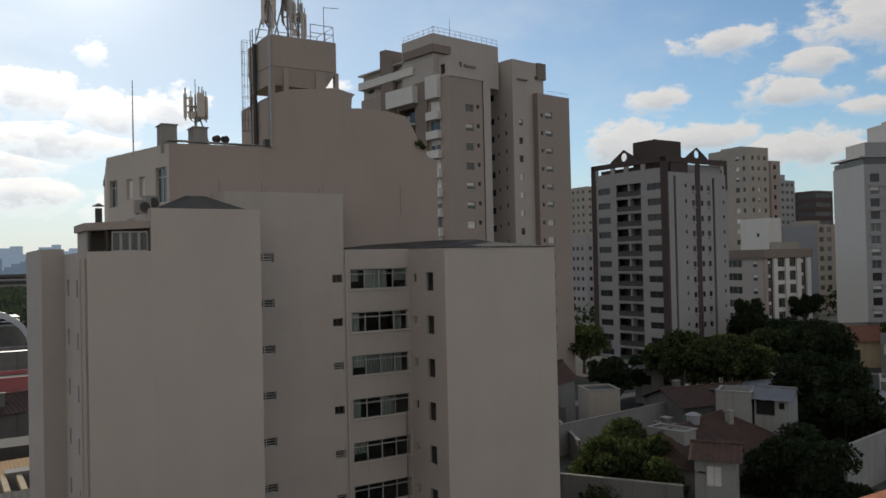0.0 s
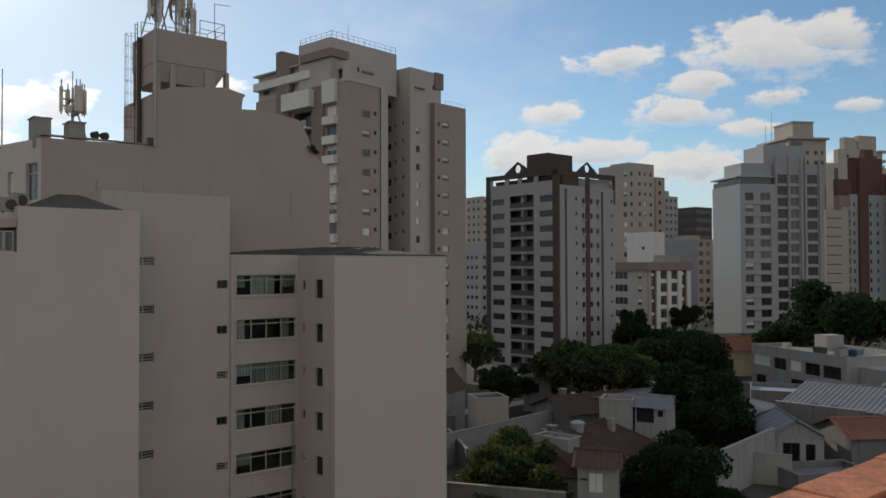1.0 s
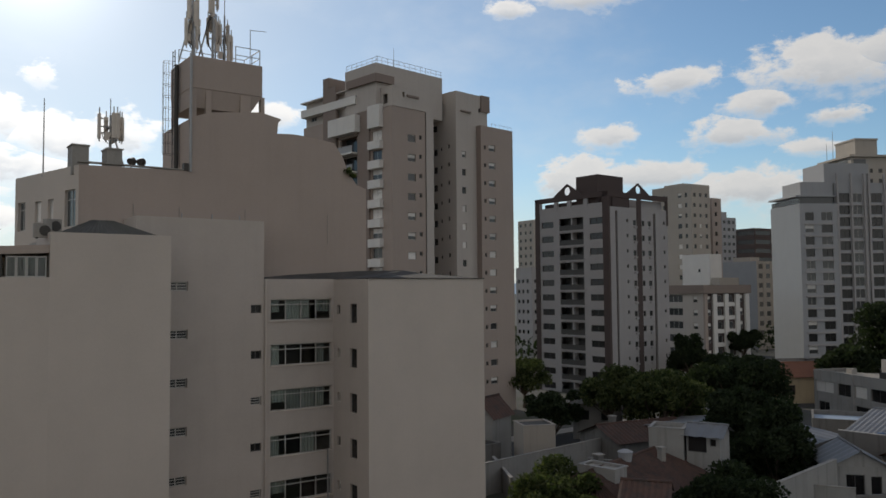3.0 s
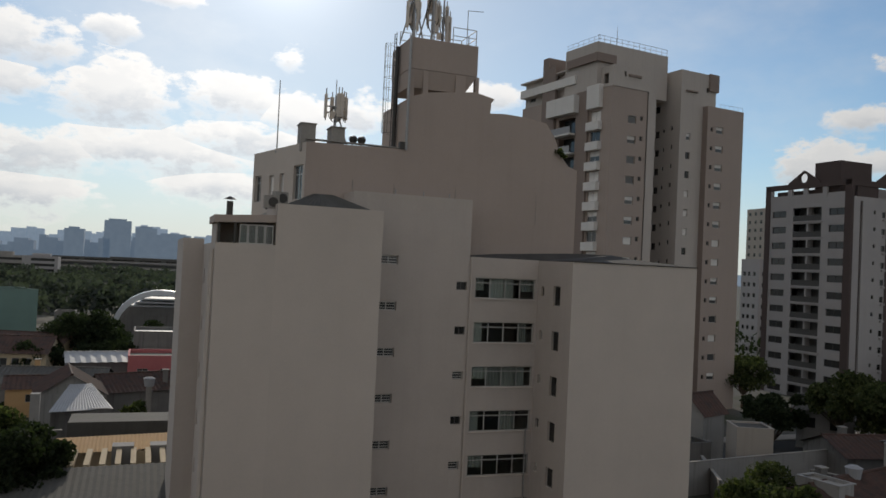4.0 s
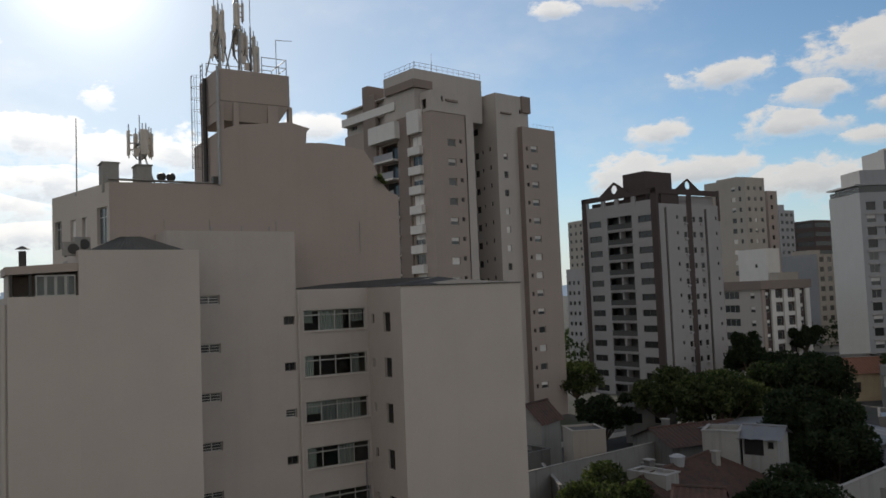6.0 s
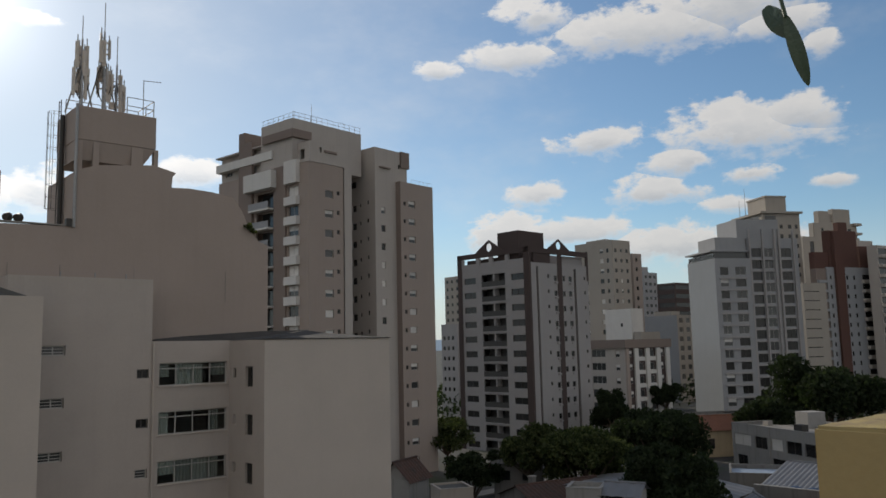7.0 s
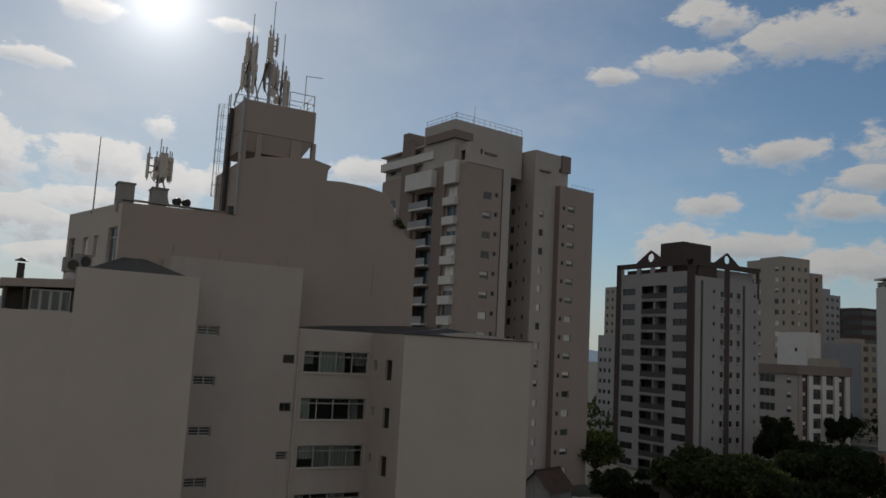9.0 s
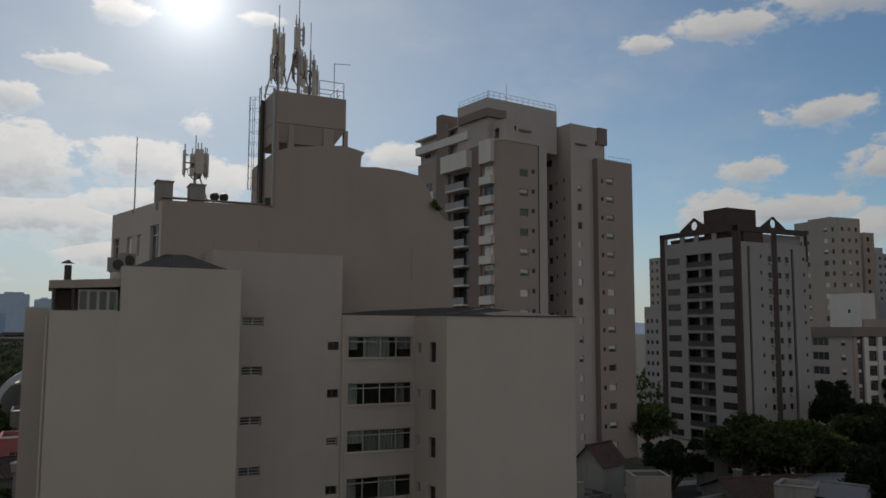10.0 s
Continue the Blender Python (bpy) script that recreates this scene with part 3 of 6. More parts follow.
    t = [(-15.1, 2.6, 22.55), (-14.1, 2.6, 22.55)]
    tiled(bm, a[0], a[1], t[1], t[0], 0.26, 0.05)
    tiled(bm, a[1], a[2], t[1], t[1], 0.26, 0.05)
    tiled(bm, a[2], a[3], t[0], t[1], 0.26, 0.05)
    tiled(bm, a[3], a[0], t[0], t[0], 0.26, 0.05)
    part("tile_roof", bm, M_FIBRO, root, "small hipped roof of dark old tiles")


GLAZING = {}
apartment_block()


def terrace_shelter():
    root = thing("terrace_shelter", -19, 2, 19.5, "dark-roofed lean-to shelter with glazed screen on the roof terrace", "shelter")
    bm = bmesh.new()
    prism(bm, [(-20.55, 20.58), (-17.3, 20.74), (-17.3, 21.14), (-20.55, 20.96)], 0.75, 4.2)
    part("roof", bm, M_BROWN, root, "brown rendered roof fascia")
    part("wall", from_boxes((-20.4, -17.45, 3.9, 4.1, 19.5, 20.9)), M_CREAM2, root)
    part("wall", from_boxes((-20.4, -20.25, 1.1, 3.9, 19.5, 20.8)), M_CREAM2, root)
    for x in (-20.35, -19.55):
        part("post", from_boxes((x, x + 0.12, 0.85, 0.97, 19.5, 20.85)), M_DARKSTEEL, root)
    for i in range(4):
        x = -19.25 + i * 0.44
        bm = from_boxes((x, x + 0.42, 0.9, 0.95, 19.55, 19.61), (x, x + 0.42, 0.9, 0.95, 20.5, 20.56), (x, x + 0.05, 0.9, 0.95, 19.6, 20.5), (x + 0.37, x + 0.42, 0.9, 0.95, 19.6, 20.5))
        w = part("screen_frame", bm, M_FRAME, root, "pale metal screen frame")
        p = part("pane", from_boxes((x + 0.05, x + 0.37, 0.92, 0.928, 19.61, 20.5)), M_GLASS, w)
        p.visible_shadow = False
    bm = bmesh.new()
    rod(bm, (-19.75, 1.5, 20.9), (-19.75, 1.5, 21.75), 0.17, 10)
    flue = part("flue", bm, M_DARKSTEEL, root)
    bm = bmesh.new()
    rod(bm, (-19.75, 1.5, 21.85), (-19.75, 1.5, 22.0), 0.34, 10, 0.05)
    part("cowl", bm, M_DARKSTEEL, flue)


terrace_shelter()


def condenser(x, y, z, turn=0):
    root = thing("air_conditioner", x, y, z, "weathered grey air conditioner unit standing on the roof edge", "air conditioner", "rooftop units", turn=turn)
    at = PLACED[root]
    part("casing", from_boxes((-0.4, 0.4, -0.17, 0.17, 0.06, 0.75)), M_CONCRETE, root, "", at)
    bm = bmesh.new()
    rod(bm, (0.08, -0.2, 0.4), (0.08, -0.17, 0.4), 0.26, 14)
    part("fan_grille", bm, M_DARKSTEEL, root, "", at)
    for sx in (-0.3, 0.22):
        part("foot", from_boxes((sx, sx + 0.08, -0.15, 0.15, 0, 0.06)), M_DARKSTEEL, root, "", at)


condenser(-17.6, 1.6, 21.46, 0)
condenser(-17.1, 1.9, 21.72, 20)


# ---- the brown block with the water tower ----
def stair_block():
    root = thing("brown_building", -5, 12, 0, "brown-grey rendered building with blank party wall and rooftop tank", "building")
    curve = [(-14.9, 0), (-14.9, 26.1), (-8.5, 26.25), (-8.5, 29.6), (-7.3, 30.05), (-3.9, 30.48), (-2.5, 30.18), (-2.72, 29.9), (-2.78, 29.2)]
    curve += [(-1.64, 29.28), (0.0, 29.2), (1.45, 28.98), (2.1, 28.1), (2.6, 26.95), (3.25, 26.2), (3.98, 25.96), (3.95, 0)]
    bm = bmesh.new()
    prism(bm, curve, 7.0, 7.35)
    part("wall", bm, M_BROWN, root, "blank brown-grey party wall with a curved shoulder")
    wins = [(6.75, 8.1, 22.6, 24.75, "top2"), (4.6, 5.35, 23.1, 24.4, "blind1"), (2.85, 3.7, 23.1, 24.4, "blind1"), (0.4, 1.5, 22.7, 24.5, "top2")]
    wins += [(s0, s1, a - 2.9, b - 2.9, k) for s0, s1, a, b, k in wins]
    fitted(root, (-17.0, 15.2), -75.6, 8.47, 0, 26.1, wins, M_CREAM, label="pale side wall with windows")
    facade(root, (-17.0, 15.2), 81.3, 13.96, 0, 26.1, [], M_CREAM)
    bm = bmesh.new()
    top = [(-16.85, 15.2), (-14.95, 7.8), (-14.9, 28.9), (-15.0, 28.8)]
    v = [bm.verts.new((x, y, z)) for z in (25.5, 25.9) for x, y in top]
    for f in ((0, 1, 2, 3), (4, 5, 6, 7), (0, 1, 5, 4), (1, 2, 6, 5), (2, 3, 7, 6), (3, 0, 4, 7)):
        bm.faces.new([v[i] for i in f])
    part("roof", bm, M_CONCRETE, root)
    facade(root, (3.9, 7.35), 90, 15, 0, 25.3, [], M_BROWN)
    facade(root, (3.9, 29), 180, 18.6, 0, 26.0, [], M_BROWN)
    solid(root, (0, 0), 0, -14.85, 3.85, 7.37, 28.95, 25.1, 25.28, M_CONCRETE, "roof")
    # stair tower
    facade(root, (-8.5, 12.8), -90, 5.8, 25.6, 29.55, [], M_BROWN)
    facade(root, (-2.8, 7.35), 90, 5.5, 25.6, 29.3, [], M_BROWN)
    facade(root, (-2.8, 12.8), 180, 5.7, 25.6, 29.5, [], M_BROWN)
    solid(root, (0, 0), 0, -8.45, -2.85, 7.37, 12.75, 29.0, 29.25, M_CONCRETE, "roof")
    # tank
    bm = bmesh.new()
    block(bm, -8.5, -3.8, 7.05, 11.2, 31.5, 33.55)
    bmesh.ops.bevel(bm, geom=list(bm.edges), offset=0.03, segments=1, affect="EDGES")
    hopper = [[bm.verts.new(p) for p in ((x0, y0, z), (x1, y0, z), (x1, y1, z), (x0, y1, z))] for x0, x1, y0, y1, z in ((-8.47, -4.6, 7.3, 10.9, 30.32), (-8.47, -3.83, 7.08, 11.17, 31.49))]
    for q in range(4):
        bm.faces.new((hopper[0][q], hopper[0][(q + 1) % 4], hopper[1][(q + 1) % 4], hopper[1][q]))
    bm.faces.new(hopper[0])
    tank = part("water_tank", bm, M_BROWN, root, "square concrete water tank with a rail on top")
    for x0, x1, y0, y1 in ((-8.5, -8.15, 7.06, 7.45), (-3.9, -3.65, 7.06, 7.45), (-8.5, -8.15, 10.6, 11.0), (-3.9, -3.65, 10.6, 11.0), (-7.55, -7.2, 7.06, 7.4), (-5.3, -4.6, 7.06, 7.4)):
        part("tank_leg", from_boxes((x0, x1, y0, y1, 29.2, 31.48)), M_BROWN, root)
    bm = bmesh.new()
    for x, y in ((-3.95, 7.15), (-3.95, 8.5), (-3.95, 9.85), (-5.6, 7.15), (-6.0, 9.85), (-8.4, 9.85)):
        rod(bm, (x, y, 33.5), (x, y, 34.6), 0.03)
    rod(bm, (-4.6, 7.2, 33.5), (-4.6, 7.2, 35.9), 0.025)
    rod(bm, (-4.6, 7.2, 35.85), (-3.5, 7.2, 35.95), 0.02)
    for z in (34.05, 34.6):
        rod(bm, (-3.95, 7.15, z), (-3.95, 9.85, z), 0.025)
        rod(bm, (-3.95, 9.85, z), (-8.4, 9.85, z), 0.025)
        rod(bm, (-5.6, 7.15, z), (-3.95, 7.15, z), 0.025)
    part("rail", bm, M_STEEL, tank, "thin metal guard rail")
    # pipes and ladder
    bm = bmesh.new()
    rod(bm, (-8.55, 6.92, 26.2), (-8.55, 6.92, 33.6), 0.09, 8)
    part("riser_pipe", bm, M_STEEL, root)
    bm = bmesh.new()
    for dy in (0, 0.45):
        rod(bm, (-8.78, 9.4 + dy, 26.0), (-8.78, 9.4 + dy, 34.4), 0.03)
    for i in range(28):
        rod(bm, (-8.78, 9.4, 26.2 + i * 0.3), (-8.78, 9.85, 26.2 + i * 0.3), 0.018)
    for i in range(9):
        z = 27.6 + i * 0.75
        for j in range(5):
            a0, a1 = math.pi * (0.5 + j / 5), math.pi * (0.5 + (j + 1) / 5)
            rod(bm, (-8.78 + 0.7 * math.cos(a0), 9.62 + 0.35 * math.sin(a0), z), (-8.78 + 0.7 * math.cos(a1), 9.62 + 0.35 * math.sin(a1), z), 0.011)
    for j in range(1, 5):
        a0 = math.pi * (0.5 + j / 5)
        rod(bm, (-8.78 + 0.7 * math.cos(a0), 9.62 + 0.35 * math.sin(a0), 27.6), (-8.78 + 0.7 * math.cos(a0), 9.62 + 0.35 * math.sin(a0), 33.6), 0.016)
    part("ladder", bm, M_DARKSTEEL, root, "caged metal ladder up the tank")
    bm = bmesh.new()
    rod(bm, (-8.7, 9.3, 26.0), (-8.7, 9.3, 33.4), 0.14, 8)
    part("cable_riser", bm, M_DARKSTEEL, root)
    part("roof_curb", from_boxes((-14.92, -8.52, 6.95, 7.4, 26.26, 26.33)), M_CONCRETE, root)
    bm = bmesh.new()
    for x in (-11.9, -9.2, -5.0, 0.9):
        rod(bm, (x, 6.97, 22.0), (x, 6.97, 24.0), 0.016)
    part("conduit", bm, M_CONCRETE, root)
    part("junction_box", from_boxes((-8.95, -8.65, 6.9, 7.3, 26.24, 26.7)), M_DARKSTEEL, root)


stair_block()


def panel(parent, x, y, z, h, w=0.25, turn=0.0):
    bm = bmesh.new()
    block(bm, -w / 2, w / 2, -0.09, 0.05, 0, h)
    bmesh.ops.bevel(bm, geom=list(bm.edges), offset=0.03, segments=1, affect="EDGES")
    block(bm, -0.04, 0.04, 0.05, 0.22, h * 0.2, h * 0.2 + 0.08)
    block(bm, -0.04, 0.04, 0.05, 0.22, h * 0.8, h * 0.8 + 0.08)
    part("antenna_panel", bm, M_ANTENNA, parent, "pale upright antenna panel", pose(x, y, z, 0, 0, turn))


def antenna_mast(x, y, z, height, panels, label, whip=1.6, legs=True, seed=1, reach=(0.45, 1.0), tall=(0.9, 1.8), band=(0.25, 0.8)):
    rng = random.Random(seed)
    root = thing("antenna_mast", x, y, z, label, "antenna", "rooftop antennas")
    bm = bmesh.new()
    rod(bm, (x, y, z), (x, y, z + height), 0.09, 8, 0.06)
    part("pole", bm, M_STEEL, root)
    bm = bmesh.new()
    rod(bm, (x, y, z + height), (x, y, z + height + whip), 0.03, 5)
    part("whip", bm, M_STEEL, root)
    if legs:
        for a in (20, 140, 260):
            r = height * 0.2
            bm = bmesh.new()
            rod(bm, (x + r * math.cos(radians(a)), y + r * math.sin(radians(a)), z), (x, y, z + height * 0.72), 0.05, 6)
            part("strut", bm, M_STEEL, root)
    for i in range(panels):
        a = i * 360 / panels + rng.uniform(-25, 25)
        r = rng.uniform(*reach)
        h = rng.uniform(*tall)
        zz = z + rng.uniform(*band) * height - h * 0.4
        px, py = x + r * math.cos(radians(a)), y + r * math.sin(radians(a))
        panel(root, px, py, max(zz, z + 0.3), h, turn=a + 90)
        bm = bmesh.new()
        zb = max(zz, z + 0.3) + h * 0.5
        rod(bm, (x, y, zb), (px, py, zb), 0.035)
        rod(bm, (px, py, zb - h * 0.6), (px, py, zb + h * 0.75), 0.035)
        part("bracket", bm, M_STEEL, root)
    for i in range(3):
        a = rng.uniform(0, 360)
        zz = z + height * rng.uniform(0.15, 0.55)
        px, py = x + 0.3 * math.cos(radians(a)), y + 0.3 * math.sin(radians(a))
        part("radio_unit", from_boxes((px - 0.14, px + 0.14, py - 0.1, py + 0.1, zz, zz + 0.45)), M_ANTENNA, root)
    # looped cables
    bm = bmesh.new()
    for i in range(5):
        a = rng.uniform(0, 6.28)
        last = None
        for j in range(7):
            q = j / 6
            p = Vector((x + 0.45 * math.cos(a + q) * math.sin(q * 3.14), y + 0.45 * math.sin(a + q) * math.sin(q * 3.14), z + height * (0.15 + 0.5 * q)))
            if last is not None:
                rod(bm, last, p, 0.022, 4)
            last = p
    part("cable", bm, M_DARKSTEEL, root)
    return root


antenna_mast(-8.0, 8.3, 33.5, 4.6, 8, "cluster of pale phone antennas on a braced pole", 1.5, True, 4, (0.2, 0.55), (1.1, 1.9))
antenna_mast(-6.6, 8.6, 33.5, 5.5, 8, "taller cluster of pale phone antennas on the water tank", 1.9, True, 9, (0.15, 0.5), (1.1, 2.0), (0.3, 0.85))
antenna_mast(-5.7, 8.9, 33.5, 3.6, 6, "lower cluster of pale phone antennas beside the tall pole", 1.9, False, 12, (0.2, 0.6), (1.2, 1.9), (0.3, 0.7))
antenna_mast(-12.95, 8.2, 27.3, 2.1, 7, "short rooftop mast ringed with small antenna panels", 1.0, False, 6, (0.5, 0.78), (1.35, 1.55), (0.55, 0.62))


def roof_bits():
    for x, w, h, lb in ((-15.15, 0.9, 1.2, "square grey concrete roof ventilation housing"), (-13.25, 0.85, 1.15, "square grey concrete roof mast plinth")):
        root = thing("roof_housing", x, 8.0, 25.6, lb, "roof housing", "roof housings")
        part("casing", from_boxes((x, x + w, 7.6, 8.9, 25.6, 26.1 + h)), M_CONCRETE, root)
        part("cap", from_boxes((x - 0.06, x + w + 0.06, 7.54, 8.96, 26.1 + h, 26.18 + h)), M_CONCRETE, root)
    for x in (-11.9, -11.35):
        root = thing("floodlight", x, 7.6, 26.2, "dark floodlight on a short bracket at the roof edge", "floodlight", "floodlights")
        bm = bmesh.new()
        rod(bm, (x, 7.6, 25.6), (x, 7.6, 26.55), 0.035)
        part("bracket", bm, M_DARKSTEEL, root)
        bm = bmesh.new()
        rod(bm, (x - 0.1, 7.5, 26.6), (x + 0.14, 7.7, 26.65), 0.2, 10, 0.25)
        part("lamp_head", bm, M_DARKSTEEL, root)
    root = thing("lightning_rod", -16.0, 11.6, 25.9, "thin tall lightning rod on the roof edge", "rod")
    bm = bmesh.new()
    rod(bm, (-16.0, 11.6, 25.6), (-16.0, 11.6, 30.7), 0.05, 5, 0.03)
    part("mast", bm, M_STEEL, root)
    part("foot", from_boxes((-16.1, -15.8, 11.45, 11.75, 25.85, 26.0)), M_STEEL, root)
    root = thing("brace_pole", -12.6, 8.0, 25.6, "slanted steel brace pole beside the short mast", "pole")
    bm = bmesh.new()
    rod(bm, (-11.95, 8.0, 25.6), (-12.85, 8.2, 28.4), 0.05)
    part("brace", bm, M_STEEL, root)


roof_bits()


# ---- the tall taupe tower ----
def taupe_tower():
    O, A = (33.97, 51.02), 8.0
    root = thing("residential_tower", *along(O, A, 10, 8), 0, "tall taupe and pale grey residential tower with white balcony panels", "tower")
    rng = random.Random(11)
    F, n = 2.77, 15
    kinds = ["half1", "blind1", "blind1", "slide1", "half1", "slide2"]
    # main right face
    w = floors(39.8, F, n, 2.9, 4.4, 1.05, kinds, rng) + floors(40.35, F, n, 5.05, 5.6, 0.6, "dark1")
    fitted(root, O, A, 6.3, 0, 44.5, w, M_TOWER)
    facade(root, along(O, A, 6.3, -0.15), A, 1.45, 0, 45.0, [], M_TOWERPALE)
    facade(root, along(O, A, 7.75, -0.15), A + 90, 4.2, 0, 45.0, [], M_TOWERPALE)
    # upper storeys
    facade(root, along(O, A, 0.6, 0.5), A, 7.15, 44.5, 47.6, [(1.8, 2.2, 46.2, 46.9)], M_TOWERPALE)
    facade(root, along(O, A, 0.6, 6), A - 90, 5.5, 44.5, 47.6, [(1, 2, 45.2, 46.6), (3.4, 4.4, 45.2, 46.6)], M_TOWERPALE)
    facade(root, along(O, A, 7.75, 0.5), A + 90, 4, 44.5, 47.6, [], M_TOWERPALE)
    solid(root, O, A, -0.1, 7.9, -0.1, 12, 44.5, 44.62, M_TOWERPALE, "roof")
    solid(root, O, A, 0.6, 7.75, 0.5, 12, 47.5, 47.62, M_TOWERPALE, "roof")
    solid(root, O, A, -0.3, 12.7, 3.1, 10.3, 44.6, 51.15, M_TOWERPALE, "penthouse", "stepped pale penthouse and lift motor room")
    solid(root, O, A, -0.75, 2.7, 2.6, 9.5, 48.35, 49.5, M_TOWERDARK, "brown_band", "brown band round the penthouse")
    # dark blocks added inside so no sky shows through the hollow tower
    solid(root, O, A, 1.6, 7.5, 1.7, 19.5, 0, 44.3, M_TOWERDARK, "core", "dark filler block added inside the tower")
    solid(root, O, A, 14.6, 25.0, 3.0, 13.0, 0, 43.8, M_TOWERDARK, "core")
    solid(root, O, A, 3.2, 5.4, 0.3, 0.62, 46.3, 46.6, M_TOWERDARK, "canopy")
    solid(root, O, A, -0.52, 7.0, 14.1, 15.6, 48.5, 51.1, M_TOWERDARK, "motor_room")
    w = [(1.2, 2.8, 45.4, 47.4, "slide2"), (4.4, 5.6, 45.4, 47.4, "slide1"), (7.0, 8.2, 45.6, 47.2, "slide1")]
    fitted(root, along(O, A, 0.5, 21.5), A - 90, 11.0, 44.4, 48.3, w, M_TOWERPALE)
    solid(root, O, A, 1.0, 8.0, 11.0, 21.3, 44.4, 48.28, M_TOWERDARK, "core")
    solid(root, O, A, -0.4, 6, 7.0, 21.8, 48.3, 48.5, M_TOWERPALE, "roof_slab")
    bm = bmesh.new()
    for s in np.arange(-0.2, 12.7, 1.06):
        rod(bm, (s, 3.15, 51.1), (s, 3.15, 52.1), 0.025)
    for b in np.arange(3.15, 10.5, 1.2):
        rod(bm, (0.05, b, 51.2), (0.05, b, 52.1), 0.025)
    for z in (51.6, 52.1):
        rod(bm, (-0.2, 3.15, z), (12.6, 3.15, z), 0.025)
        rod(bm, (0.05, 3.15, z), (0.05, 10.5, z), 0.025)
    part("rail", bm, M_STEEL, root, "thin rooftop guard rail", frame_of(O, A))
    bm = bmesh.new()
    rod(bm, (5.5, 6, 51.2), (5.5, 6, 55), 0.05, 5, 0.02)
    part("roof_mast", bm, M_STEEL, root, "", frame_of(O, A))
    # recess and middle block
    w = floors(39.6, F, n, 2.0, 2.9, 1.0, "dark2") + floors(40.2, F, n, 3.55, 3.95, 0.55, "dark1") + floors(40.4, F, n, 5.2, 5.6, 0.65, "dark1")
    w += [(3.5, 3.95, 46.3, 47.0, "dark1"), (0.9, 2.9, 43.3, 44.3, "dark2")]
    fitted(root, along(O, A, 13.5, 8.0), A - 90, 7.0, 0, 49.05, w, M_TOWERPALE, label="pale recessed side wall with small dark windows")
    facade(root, along(O, A, 7.75, 8.0), A, 5.75, 0, 47.0, [], M_TOWERPALE)
    facade(root, along(O, A, 20.45, 1.0), A + 90, 8, 40, 49.05, [], M_TOWERPALE)
    w = floors(39.0, F, n, 1.0, 1.75, 1.0, ["dark2", "half1", "blind1"], rng)
    fitted(root, along(O, A, 13.5, 1.0), A, 6.95, 0, 49.05, [(p + 0.25, q + 0.35, a, b, k) for p, q, a, b, k in w] + [(5.0, 5.4, 46.4, 47.1, "dark1")], M_TOWERPALE)
    solid(root, O, A, 13.55, 20.4, 1.05, 7.9, 48.6, 48.85, M_TOWERPALE, "roof")
    solid(root, O, A, 14.4, 16.6, 0.7, 0.99, 46.0, 46.2, M_TOWERDARK, "canopy")
    solid(root, O, A, 18.9, 20.75, 0.7, 5.0, 46.6, 49.15, M_TOWERDARK, "tank_room")
    solid(root, O, A, 8.0, 13.4, 8.05, 12, 46.8, 46.98, M_TOWERPALE, "roof")
    # right wing
    w = floors(40.4, F, n, 1.75, 3.25, 1.0, kinds, rng) + floors(40.55, F, n, 0.65, 1.15, 0.6, "dark1")
    fitted(root, along(O, A, 17.9, 0), A, 7.4, 0, 44.2, w, M_TOWER)
    # the wing's west return is darker than its front
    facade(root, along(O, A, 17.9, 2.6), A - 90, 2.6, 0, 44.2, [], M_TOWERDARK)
    facade(root, along(O, A, 25.3, 0), A + 90, 14, 0, 44.2, [], M_TOWER)
    solid(root, O, A, 17.95, 25.25, 0.05, 13.95, 43.9, 44.05, M_TOWERPALE, "roof")
    bm = bmesh.new()
    for s in np.arange(20.5, 25.3, 0.94):
        rod(bm, (s, 0.15, 44.2), (s, 0.15, 44.8), 0.02)
    rod(bm, (20.5, 0.15, 44.8), (25.2, 0.15, 44.8), 0.02)
    part("rail", bm, M_STEEL, root, "", frame_of(O, A))
    # balcony side, running back from the corner
    L = 21.5
    P = along(O, A, 0, L)
    B = A - 90
    w = []
    for i in range(n):
        z = 40.0 - i * F
        w += [(L - 4.4, L - 2.2, z, z + 1.45, rng.choice(("blind2", "blind2", "slide2", "half2"))), (L - 11.8, L - 7.8, z - 1.1, z + 1.35, "open"), (L - 19.5, L - 17.5, z - 0.9, z + 1.2, "slide2")]
    fitted(root, P, B, L, 0, 44.5, w, M_TOWER)
    solid(root, P, B, L - 7.3, L - 4.7, -0.35, 0.0, 0, 44.6, M_TOWERDARK, "pilaster")
    solid(root, P, B, L - 15.6, L - 12.4, -0.5, 0.0, 0, 49.5, M_TOWERDARK, "pilaster")
    solid(root, P, B, L - 4.6, L - 1.9, -0.7, 0.0, 41.8, 45.0, M_BALCONY, "balcony_panel", "tall white balcony panel")
    solid(root, P, B, L - 13.3, L - 6.7, -1.3, 0.0, 41.7, 44.2, M_BALCONY, "balcony_panel", "tall white balcony panel")
    solid(root, P, B, L - 21.4, L - 7.5, -0.6, 0.6, 46.0, 47.2, M_BALCONY, "balcony_panel")
    for i in range(n):
        z = 38.75 - i * F
        solid(root, P, B, L - 4.6, L - 1.9, -0.7, 0.0, z, z + 1.15, M_BALCONY, "balcony_panel", "white balcony panel")
        solid(root, P, B, L - 12.2, L - 7.5, -1.2, 1.2, z - 0.1, z + 0.15, M_BALCONY, "balcony_slab")
        s = solid(root, P, B, L - 12.2, L - 7.5, -1.2, -1.17, z + 0.15, z + 1.1, M_PALEGREY, "balustrade", "pale grey balcony parapet")
        s.visible_shadow = False
